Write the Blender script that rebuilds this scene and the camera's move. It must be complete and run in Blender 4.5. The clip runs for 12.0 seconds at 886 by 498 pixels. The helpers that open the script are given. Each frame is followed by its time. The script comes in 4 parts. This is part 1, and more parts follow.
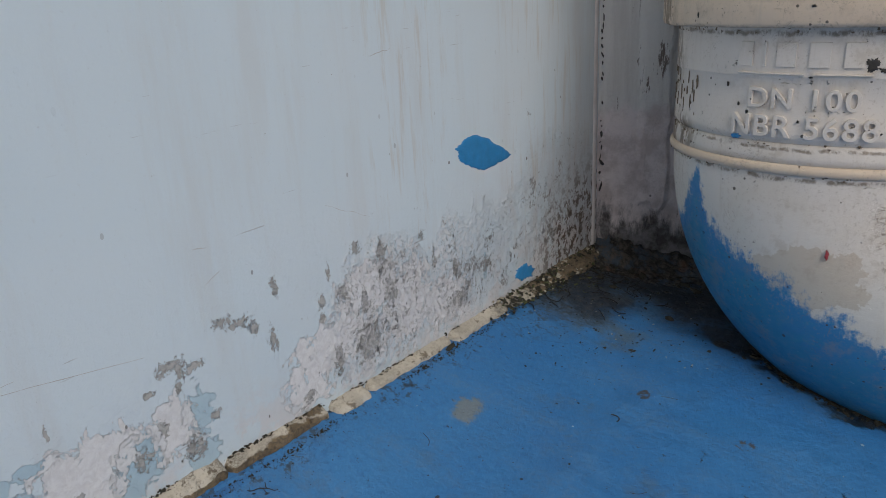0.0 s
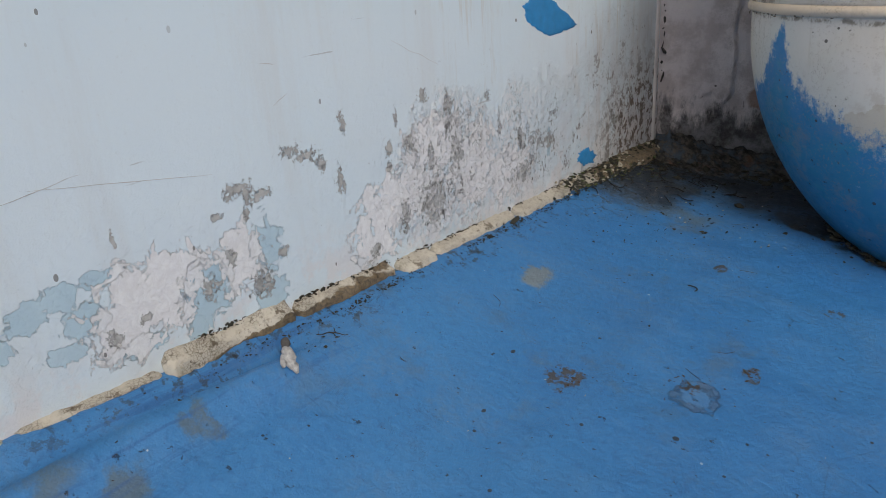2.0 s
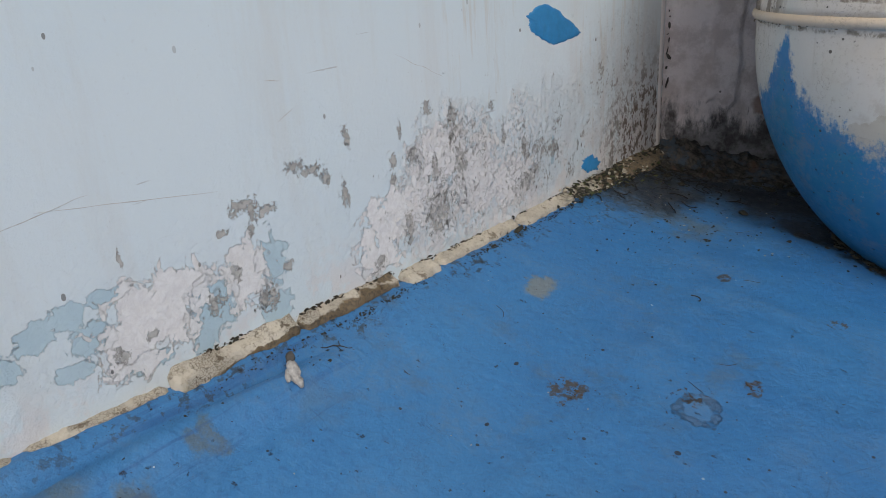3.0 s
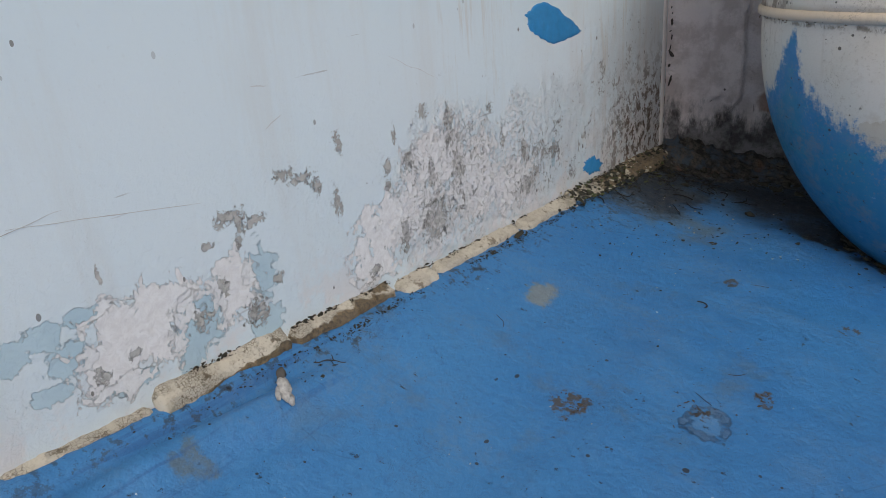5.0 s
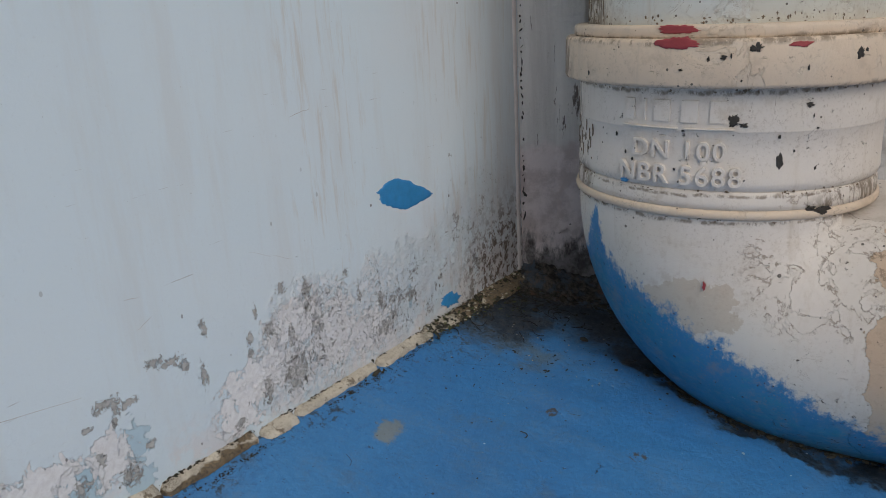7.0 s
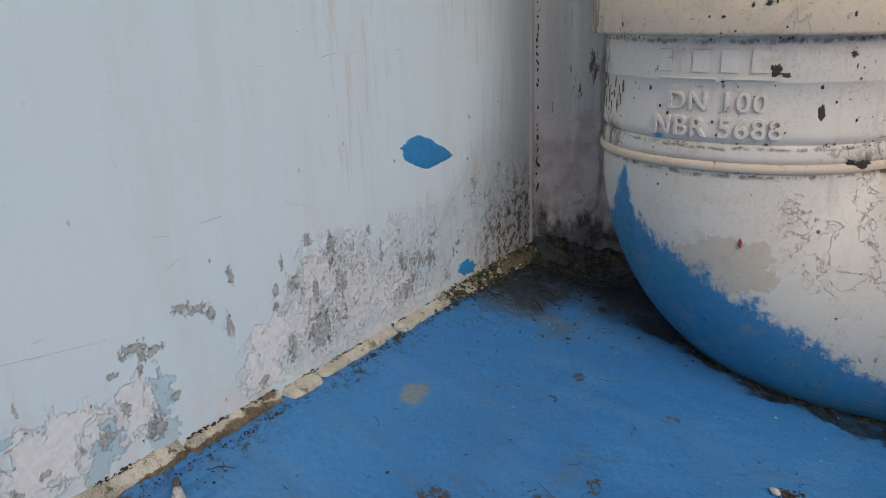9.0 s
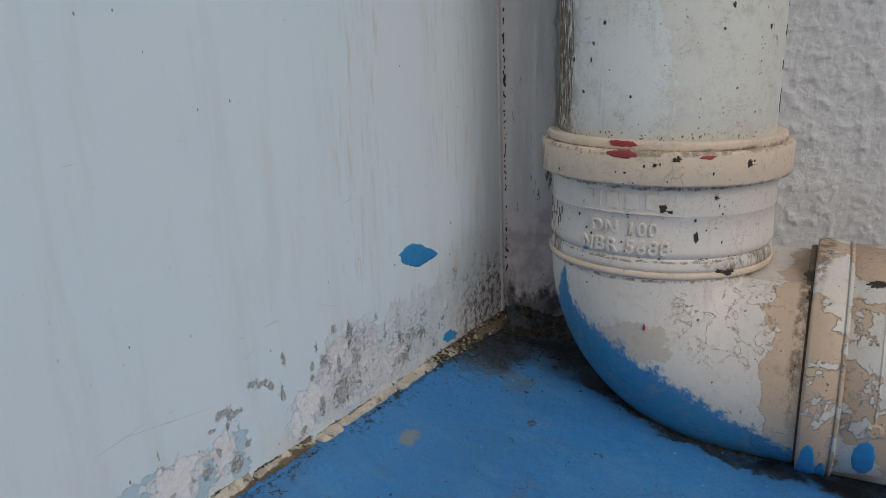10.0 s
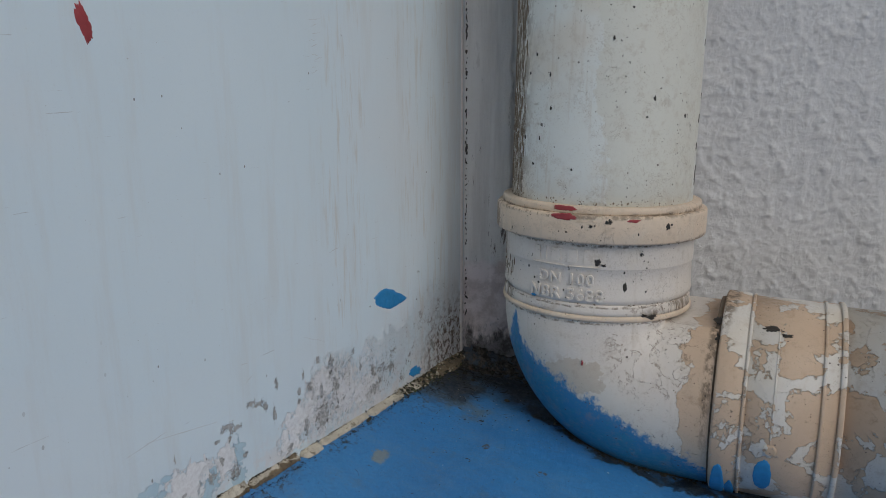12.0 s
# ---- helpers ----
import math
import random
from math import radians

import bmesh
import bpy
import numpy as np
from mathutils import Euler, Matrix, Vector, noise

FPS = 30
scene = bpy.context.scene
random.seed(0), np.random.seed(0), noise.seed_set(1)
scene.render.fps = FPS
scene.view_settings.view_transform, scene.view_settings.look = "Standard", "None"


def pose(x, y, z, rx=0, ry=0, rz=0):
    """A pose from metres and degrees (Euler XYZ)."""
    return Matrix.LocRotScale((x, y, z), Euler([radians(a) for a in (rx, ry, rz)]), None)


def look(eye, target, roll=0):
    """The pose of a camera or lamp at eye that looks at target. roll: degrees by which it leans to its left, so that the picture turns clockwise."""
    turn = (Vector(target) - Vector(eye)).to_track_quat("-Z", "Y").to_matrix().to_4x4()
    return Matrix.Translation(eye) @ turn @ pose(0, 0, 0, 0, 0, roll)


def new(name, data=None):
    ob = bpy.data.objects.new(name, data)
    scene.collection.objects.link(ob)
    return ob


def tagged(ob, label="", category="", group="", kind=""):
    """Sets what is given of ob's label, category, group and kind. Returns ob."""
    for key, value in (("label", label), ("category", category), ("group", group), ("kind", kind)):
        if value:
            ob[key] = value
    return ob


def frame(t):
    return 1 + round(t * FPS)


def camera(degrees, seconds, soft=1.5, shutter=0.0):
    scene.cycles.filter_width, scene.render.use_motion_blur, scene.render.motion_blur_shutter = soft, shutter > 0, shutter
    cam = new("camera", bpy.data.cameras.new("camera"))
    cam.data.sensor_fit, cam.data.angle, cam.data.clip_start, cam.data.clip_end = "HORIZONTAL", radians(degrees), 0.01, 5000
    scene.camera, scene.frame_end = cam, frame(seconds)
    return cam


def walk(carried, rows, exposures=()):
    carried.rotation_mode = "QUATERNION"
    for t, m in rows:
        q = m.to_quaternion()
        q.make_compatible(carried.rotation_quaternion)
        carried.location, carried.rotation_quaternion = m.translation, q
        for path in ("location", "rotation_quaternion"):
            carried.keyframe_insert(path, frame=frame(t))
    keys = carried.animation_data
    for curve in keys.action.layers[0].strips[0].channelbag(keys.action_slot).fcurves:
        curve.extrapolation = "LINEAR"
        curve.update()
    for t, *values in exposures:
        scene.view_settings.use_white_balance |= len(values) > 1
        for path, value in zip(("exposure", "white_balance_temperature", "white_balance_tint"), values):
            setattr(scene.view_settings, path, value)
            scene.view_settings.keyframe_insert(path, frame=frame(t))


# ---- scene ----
cam = camera(59.97, 12.0, soft=0.8)
PATH = [
    (0.0, 0.1440, 0.0299, 0.1341, 70.59, 2.84, 35.30),
    (0.5, 0.1317, 0.0213, 0.1110, 70.55, 3.29, 36.81),
    (1.0, 0.1330, 0.0248, 0.1020, 69.37, 2.94, 36.83),
    (1.5, 0.1371, 0.0225, 0.1008, 68.89, 3.19, 36.63),
    (2.0, 0.1309, 0.0214, 0.0998, 68.39, 3.34, 36.81),
    (2.5, 0.1287, 0.0208, 0.1016, 68.30, 3.49, 37.33),
    (3.0, 0.1310, 0.0223, 0.1043, 68.05, 3.43, 37.19),
    (5.0, 0.1277, 0.0292, 0.1041, 67.89, 4.02, 37.20),
    (5.5, 0.1324, 0.0282, 0.0977, 67.50, 3.88, 36.85),
    (6.0, 0.1345, 0.0273, 0.1264, 68.67, 3.53, 36.36),
    (6.5, 0.1590, 0.0343, 0.1480, 70.01, 3.04, 35.29),
    (7.0, 0.1710, 0.0236, 0.1511, 70.95, 3.07, 32.98),
    (9.0, 0.1517, 0.0162, 0.1329, 71.30, 2.01, 31.02),
    (9.5, 0.1736, -0.0168, 0.1427, 71.65, 2.01, 30.83),
    (10.0, 0.2005, -0.0526, 0.1896, 73.05, 2.09, 30.71),
    (10.5, 0.2040, -0.0769, 0.2024, 73.68, 2.03, 30.08),
    (11.0, 0.2121, -0.0880, 0.2055, 74.28, 1.62, 29.11),
    (11.5, 0.2323, -0.0939, 0.2118, 76.12, 1.49, 28.27),
    (12.0, 0.2246, -0.1067, 0.2034, 76.89, 0.14, 27.85),
]
walk(cam, [(t, pose(x, y, z, rx, ry, rz)) for t, x, y, z, rx, ry, rz in PATH],
     [(0.0, -0.31, 6420, 10), (0.5, -0.26, 6420, 10), (1.5, -0.04, 6480, 10), (2.5, -0.01, 6550, 10), (5.5, -0.06, 6480, 10), (6.0, -0.18, 6480, 10), (7.0, -0.29, 6480, 10), (9.0, -0.16, 6450, 10), (10.0, -0.40, 6380, 9), (11.5, -0.48, 6240, 8), (12.0, -0.49, 6240, 8)])

# ---- light: an overcast sky over an open terrace ----
world = bpy.data.worlds.new("overcast_sky")
scene.world = world
world.use_nodes = True
wn = world.node_tree
sky = wn.nodes.new("ShaderNodeTexSky")
sky.sky_type, sky.sun_disc = "NISHITA", False
sky.sun_elevation, sky.sun_rotation = radians(39), radians(123)
sky.air_density, sky.dust_density = 1.0, 4.0
veil = wn.nodes.new("ShaderNodeHueSaturation")
veil.inputs["Saturation"].default_value = 0.55
wn.links.new(sky.outputs[0], veil.inputs["Color"])
wn.links.new(veil.outputs[0], wn.nodes["Background"].inputs[0])
wn.nodes["Background"].inputs[1].default_value = 0.07
sun = new("sun", bpy.data.lights.new("sun", "SUN"))
sun.data.energy, sun.data.angle, sun.data.color = 1.12, radians(42), (1.0, 0.95, 0.88)
sun.matrix_world = look((2.97, -1.93, 2.9), (0, 0, 0))


# ---- node helpers ----
class Mat:
    """A small builder of node materials; colours and values are sockets or plain numbers."""

    def __init__(self, name, rough=0.6):
        self.m = bpy.data.materials.new(name)
        self.m.use_nodes = True
        self.t = self.m.node_tree
        self.b = self.t.nodes["Principled BSDF"]
        self.b.inputs["Roughness"].default_value = rough
        self.p = self.t.nodes.new("ShaderNodeTexCoord").outputs["Object"]
        self.q = self.p

    def put(self, sock, v):
        if isinstance(v, bpy.types.NodeSocket):
            self.t.links.new(v, sock)
        elif isinstance(v, (tuple, list)) and len(v) == 3 and sock.type == "RGBA":
            sock.default_value = (*v, 1)
        else:
            sock.default_value = v

    def math(self, op, a, b=0.0, clamp=False):
        n = self.t.nodes.new("ShaderNodeMath")
        n.operation, n.use_clamp = op, clamp
        self.put(n.inputs[0], a)
        self.put(n.inputs[1], b)
        return n.outputs[0]

    def vec(self, op, a, b):
        n = self.t.nodes.new("ShaderNodeVectorMath")
        n.operation = op
        self.put(n.inputs[0], a)
        self.put(n.inputs[1], b)
        return n.outputs["Value"] if op in ("LENGTH", "DOT_PRODUCT") else n.outputs[0]

    def axis(self, i):
        n = self.t.nodes.new("ShaderNodeSeparateXYZ")
        self.put(n.inputs[0], self.p)
        return n.outputs[i]

    def noise(self, scale, detail=4.0, rough=0.55, stretch=(1, 1, 1), shift=0.0, distort=0.0):
        n = self.t.nodes.new("ShaderNodeTexNoise")
        v = self.vec("MULTIPLY_ADD", self.p, stretch)
        v.node.inputs[2].default_value = (shift, shift, shift)
        self.put(n.inputs["Vector"], v)
        n.inputs["Scale"].default_value, n.inputs["Detail"].default_value = scale, detail
        n.inputs["Roughness"].default_value, n.inputs["Distortion"].default_value = rough, distort
        return n.outputs["Fac"]

    def cells(self, scale, out="Distance", feature="F1", stretch=(1, 1, 1), shift=0.0):
        n = self.t.nodes.new("ShaderNodeTexVoronoi")
        n.feature = feature
        v = self.vec("MULTIPLY_ADD", self.p, stretch)
        v.node.inputs[2].default_value = (shift, shift, shift)
        self.put(n.inputs["Vector"], v)
        n.inputs["Scale"].default_value = scale
        return n.outputs[out]

    def step(self, v, lo, hi, a=0.0, b=1.0):
        n = self.t.nodes.new("ShaderNodeMapRange")
        n.interpolation_type = "SMOOTHSTEP"
        self.put(n.inputs[0], v)
        for i, x in enumerate((lo, hi, a, b)):
            n.inputs[i + 1].default_value = x
        return n.outputs[0]

    def mix(self, fac, a, b, kind="MIX"):
        n = self.t.nodes.new("ShaderNodeMix")
        n.data_type, n.blend_type = "RGBA", kind
        self.put(n.inputs[0], fac)
        self.put(n.inputs[6], a)
        self.put(n.inputs[7], b)
        return n.outputs[2]

    def warp(self, amp, scale, detail=7.0, rough=0.68):
        """From here on blobs have ragged outlines."""
        n = self.t.nodes.new("ShaderNodeTexNoise")
        self.put(n.inputs["Vector"], self.p)
        n.inputs["Scale"].default_value, n.inputs["Detail"].default_value, n.inputs["Roughness"].default_value = scale, detail, rough
        off = self.vec("MULTIPLY", self.vec("SUBTRACT", n.outputs["Color"], (0.5, 0.5, 0.5)), (amp, amp, amp))
        self.q = self.vec("ADD", self.p, off)

    def blob(self, c, r):
        """1 at the middle c, 0 at the radii r, below 0 outside."""
        d = self.vec("MULTIPLY", self.vec("SUBTRACT", self.q, c), tuple(1 / q for q in r))
        return self.math("SUBTRACT", 1.0, self.vec("LENGTH", d, (0, 0, 0)))

    def most(self, *vs):
        out = vs[0]
        for v in vs[1:]:
            out = self.math("MAXIMUM", out, v)
        return out

    def add(self, *vs):
        out = vs[0]
        for v in vs[1:]:
            out = self.math("ADD", out, v)
        return out

    def mul(self, *vs):
        out = vs[0]
        for v in vs[1:]:
            out = self.math("MULTIPLY", out, v)
        return out

    def specks(self, scale, size, share, shift=0.0, stretch=(1, 1, 1)):
        """Small round spots in a share of the cells."""
        d = self.cells(scale, shift=shift, stretch=stretch)
        sep = self.t.nodes.new("ShaderNodeSeparateColor")
        self.put(sep.inputs[0], d.node.outputs["Color"])
        pick = self.step(sep.outputs[0], 1 - share, 1 - share + 0.01)
        rad = self.math("MULTIPLY", sep.outputs[1], size)
        return self.mul(pick, self.math("LESS_THAN", d, rad))

    def bump(self, h, dist, strength=1.0):
        n = self.t.nodes.new("ShaderNodeBump")
        n.inputs["Distance"].default_value, n.inputs["Strength"].default_value = dist, strength
        self.put(n.inputs["Height"], h)
        old = self.b.inputs["Normal"].links
        if old:
            self.t.links.new(old[0].from_socket, n.inputs["Normal"])
        self.t.links.new(n.outputs[0], self.b.inputs["Normal"])

    def done(self, color, rough=None):
        self.put(self.b.inputs["Base Color"], color)
        if rough is not None:
            self.put(self.b.inputs["Roughness"], rough)
        return self.m


def plain(name, color, rough=0.7, vary=0.35, scale=300):
    m = Mat(name, rough)
    n = m.noise(scale, 5)
    c = m.mix(n, tuple(q * (1 - vary) for q in color), tuple(min(1, q * (1 + vary)) for q in color))
    m.bump(n, 0.0004)
    return m.done(c)


# ---- materials ----
def wall_paint():
    """White-blue wall paint in old layers: pale blue coat, chalky undercoat and grey plaster show where it has come off."""
    m = Mat("old_wall_paint", 0.5)
    y, z = m.axis(1), m.axis(2)
    m.warp(0.02, 45)
    big, grime, fine = m.noise(14, 3), m.noise(60, 7, 0.68), m.noise(700, 6, 0.7)
    base = m.mix(big, (0.64, 0.735, 0.785), (0.695, 0.78, 0.825))
    base = m.mix(m.mul(m.step(m.noise(5, 4, shift=3), 0.45, 0.65), 0.5), base, (0.72, 0.73, 0.745))
    # rain streaks
    st, st2 = m.noise(1.0, 8, 0.70, (1, 240, 26)), m.noise(1.0, 6, 0.66, (1, 75, 9), 7.3)
    band = m.most(m.blob((0, 0.212, 0.14), (1, 0.022, 0.14)), m.blob((0, 0.31, 0.2), (1, 0.05, 0.3)))
    base = m.mix(m.mul(m.step(st, 0.50, 0.66), m.step(m.add(band, m.mul(grime, 1.2)), 0.45, 1.0), 0.5), base, (0.55, 0.50, 0.43))
    base = m.mix(m.mul(m.step(st2, 0.48, 0.70), 0.30), base, (0.60, 0.60, 0.58))
    base = m.mix(m.mul(m.step(fine, 0.58, 0.72), 0.15), base, (0.45, 0.44, 0.42))
    # pinkish dirt at the foot and towards the corner
    foot = m.mul(m.step(z, 0.10, 0.015), m.step(y, 0.20, 0.33))
    base = m.mix(m.mul(foot, m.step(grime, 0.35, 0.65), 0.62), base, (0.56, 0.47, 0.46))
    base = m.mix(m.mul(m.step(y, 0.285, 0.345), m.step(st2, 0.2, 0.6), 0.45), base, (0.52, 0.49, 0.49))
    base = m.mix(m.mul(m.step(m.add(z, m.mul(grime, 0.02)), 0.052, 0.034), m.step(m.noise(95, 7, 0.66, shift=4), 0.46, 0.58), 0.5), base, (0.72, 0.65, 0.63))
    cor = m.step(m.blob((0, 0.335, 0.02), (1, 0.060, 0.045)), 0, 0.6)
    base = m.mix(m.mul(cor, m.step(m.noise(240, 9, 0.72, shift=2), 0.49, 0.55)), base, (0.13, 0.09, 0.065))

    m.warp(0.005, 210, 6, 0.66)
    rag, rag2 = m.noise(230, 10, 0.70, shift=3, distort=0.4), m.noise(420, 9, 0.72, shift=6, distort=0.5)
    hair = m.step(m.noise(330, 4, 0.6, shift=14), 0.40, 0.60)

    def field(gain, spots, n):
        """Above 0 within the ragged spots."""
        g = m.math("MAXIMUM", m.most(*[m.blob((0, a, b), (1, c, d)) for a, b, c, d in spots]), -1.2)
        return m.add(m.mul(g, gain), m.mul(m.math("SUBTRACT", n, 0.5), 2.2))

    def rim(f, at, w):
        """A thin dark line along the edge of a layer: lodged dirt and painted edge shadow."""
        return m.mul(m.step(f, at - w, at), m.step(f, at + w, at), hair)

    # old pale blue coat
    f_teal = field(0.75, ((0.1244, 0.0394, 0.0042, 0.007), (0.1235, 0.0270, 0.0046, 0.005), (0.1045, 0.0340, 0.0036, 0.009), (0.0769, 0.0454, 0.0045, 0.0028), (0.0850, 0.0462, 0.0055, 0.0017), (0.0810, 0.0398, 0.0046, 0.0034),
                          (0.0709, 0.0441, 0.0040, 0.0026), (0.0640, 0.0400, 0.0040, 0.0030), (0.0760, 0.0345, 0.0050, 0.0020), (0.0905, 0.0300, 0.0070, 0.0022), (0.1085, 0.0350, 0.0050, 0.0060), (0.2515, 0.0338, 0.0016, 0.0055)), rag)
    tm = m.step(f_teal, 0.0, 0.05)
    base = m.mix(m.mul(tm, 0.85), base, m.mix(grime, (0.33, 0.50, 0.60), (0.52, 0.65, 0.71)))
    # chalky undercoat
    f_chalk = field(0.60, ((0.0940, 0.0385, 0.0125, 0.0085), (0.1000, 0.0430, 0.0080, 0.0045), (0.0890, 0.0330, 0.0080, 0.0050), (0.1171, 0.0385, 0.0065, 0.0075), (0.1767, 0.0368, 0.0120, 0.0070), (0.1638, 0.0350, 0.0100, 0.0085), (0.1880, 0.0480, 0.0150, 0.0085),
                           (0.1600, 0.0270, 0.0090, 0.0045), (0.2050, 0.0380, 0.0130, 0.0130), (0.2250, 0.0300, 0.0140, 0.0080)), rag)
    cm = m.step(f_chalk, 0.0, 0.025)
    base = m.mix(m.mul(cm, 0.85), base, m.mix(m.step(rag2, 0.40, 0.6), (0.74, 0.71, 0.70), (0.85, 0.83, 0.82)))
    # bare grey plaster
    f_bare = field(0.42, ((0.1177, 0.0541, 0.0025, 0.0014), (0.1213, 0.0520, 0.0016, 0.0024), (0.1251, 0.0511, 0.0021, 0.0011), (0.1206, 0.0485, 0.0010, 0.0014), (0.1345, 0.0585, 0.0028, 0.0011), (0.1400, 0.0565, 0.0030, 0.0012), (0.1433, 0.0535, 0.0011, 0.0024),
                          (0.1214, 0.0313, 0.0025, 0.0024), (0.1083, 0.0353, 0.0021, 0.0021), (0.1288, 0.0364, 0.0011, 0.0012), (0.1146, 0.0402, 0.0012, 0.0018), (0.0925, 0.0351, 0.0012, 0.0010), (0.0855, 0.0335, 0.0014, 0.0016), (0.0892, 0.0522, 0.0005, 0.0014),
                          (0.1835, 0.0627, 0.0014, 0.0016), (0.1944, 0.0575, 0.0016, 0.0035), (0.1678, 0.0514, 0.0012, 0.0018), (0.1762, 0.0515, 0.0018, 0.0022), (0.1678, 0.0470, 0.0011, 0.0011), (0.1975, 0.0440, 0.0025, 0.0042), (0.1855, 0.0440, 0.0012, 0.0028),
                          (0.1860, 0.0310, 0.0052, 0.0052), (0.1726, 0.0307, 0.0016, 0.0040), (0.1934, 0.0523, 0.0014, 0.0010), (0.2340, 0.0275, 0.0048, 0.0024), (0.2207, 0.0458, 0.0012, 0.0031), (0.2143, 0.0572, 0.0014, 0.0012), (0.1519, 0.0617, 0.0012, 0.0024),
                          (0.1493, 0.0479, 0.0012, 0.0030), (0.1719, 0.0592, 0.0006, 0.0018), (0.1600, 0.0255, 0.0020, 0.0016), (0.2325, 0.0407, 0.0014, 0.0028), (0.2515, 0.0345, 0.0025, 0.0024), (0.1125, 0.0493, 0.0012, 0.0007)), m.add(m.mul(rag, 0.25), m.mul(rag2, 0.75), m.mul(m.math("SUBTRACT", m.noise(1000, 6, 0.75, shift=5), 0.5), 0.8)))
    bare = m.mul(m.step(f_bare, 0.0, 0.03), m.step(m.noise(620, 7, 0.7, shift=27), 0.59, 0.55))
    # crazed, crumbling zone: many small chips, longer than wide
    zone = m.most(m.blob((0, 0.195, 0.040), (1, 0.036, 0.027)), m.blob((0, 0.245, 0.034), (1, 0.050, 0.030)), m.blob((0, 0.305, 0.035), (1, 0.055, 0.050)))
    zone = m.math("MAXIMUM", zone, -1.0)
    clump = m.math("SUBTRACT", m.noise(85, 5, 0.6, shift=31), 0.5)
    core = m.step(y, 0.262, 0.222)
    chips = m.noise(1.0, 10, 0.72, (1, 310, 300), 3.1, 0.8)
    f_chip = m.add(m.mul(zone, 0.20), m.mul(m.math("SUBTRACT", chips, 0.5), 1.6), m.mul(clump, 0.75))
    chip = m.step(f_chip, 0.28, 0.295)
    chip2 = m.mul(m.step(m.add(m.mul(zone, 0.16), m.mul(m.math("SUBTRACT", m.noise(1.0, 8, 0.72, (1, 640, 520), 8.1, 0.3), 0.5), 1.6), m.mul(clump, 0.5)), 0.275, 0.29), m.step(zone, -0.35, 0.0))
    plaster = m.mix(m.step(rag2, 0.35, 0.65), (0.35, 0.34, 0.325), (0.52, 0.51, 0.49))
    base = m.mix(bare, base, plaster)
    base = m.mix(m.mul(chip, 0.7), base, m.mix(m.step(fine, 0.4, 0.6), (0.24, 0.225, 0.21), (0.42, 0.40, 0.38)))
    base = m.mix(m.mul(chip2, 0.6), base, (0.24, 0.22, 0.20))
    # curling edges of the paint skin, picked out by dirt and painted edge shadow
    skin = m.noise(150, 9, 0.68, shift=11, distort=0.5)
    in_zone = m.step(m.add(zone, clump), 0.08, 0.40)
    curl = m.most(*[m.mul(m.step(skin, a - 0.006, a), m.step(skin, a + 0.006, a)) for a in (0.43, 0.50, 0.57)])
    curl = m.mul(curl, in_zone, m.step(m.noise(90, 5, shift=17), 0.48, 0.54), m.math("ADD", core, 0.15))
    lines = m.most(m.mul(rim(f_bare, 0.0, 0.07), 0.75), m.mul(rim(f_chalk, 0.0, 0.05), 0.34), m.mul(rim(f_teal, 0.0, 0.05), 0.15), m.mul(curl, 0.85))
    base = m.mix(lines, base, (0.17, 0.15, 0.13))
    base = m.mix(m.mul(in_zone, m.step(rag2, 0.54, 0.47), core, 0.6), base, (0.83, 0.80, 0.795))
    dark = m.mul(bare, m.step(m.noise(300, 8, 0.72, shift=21), 0.58, 0.62))
    base = m.mix(m.mul(dark, 0.7), base, (0.15, 0.14, 0.13))
    # hairline scuffs
    scuff = m.mul(m.step(m.noise(1.0, 5, 0.6, (1, 45, 900), 2.0), 0.665, 0.69), m.step(m.noise(30, 2, shift=6), 0.52, 0.60))
    base = m.mix(m.mul(scuff, 0.5), base, (0.30, 0.28, 0.27))
    # fly specks and pits
    pits = m.most(m.mul(m.step(m.noise(1.0, 8, 0.75, (1, 420, 330), 8), 0.70, 0.712), m.step(z, 0.24, 0.05, 0.4, 1.0)), m.specks(60, 0.038, 0.45), m.mul(m.specks(190, 0.11, 0.28, 5.0, (1, 1, 0.6)), m.step(z, 0.13, 0.04)), m.specks(150, 0.062, 0.22, 9.0, (1, 1, 0.6)))
    base = m.mix(m.mul(pits, 0.8), base, (0.14, 0.13, 0.12))
    hollow = m.add(m.mul(cm, 0.45), m.mul(bare, 0.9), m.mul(tm, 0.2), m.mul(chip, 0.6), m.mul(chip2, 0.4))
    flakes = m.mul(in_zone, m.add(m.step(skin, 0.425, 0.435), m.step(skin, 0.495, 0.505), m.step(skin, 0.565, 0.575)), 0.35)
    m.bump(m.add(m.mul(hollow, -1.0), flakes, m.mul(pits, -0.8), m.mul(rag2, m.step(z, 0.09, 0.03, 0.03, 0.5)), m.mul(fine, 0.10)), 0.0009, 1.0)
    m.bump(m.noise(40, 4), 0.0010, 0.4)
    return m.done(base, m.step(hollow, 0, 1, 0.42, 0.9))


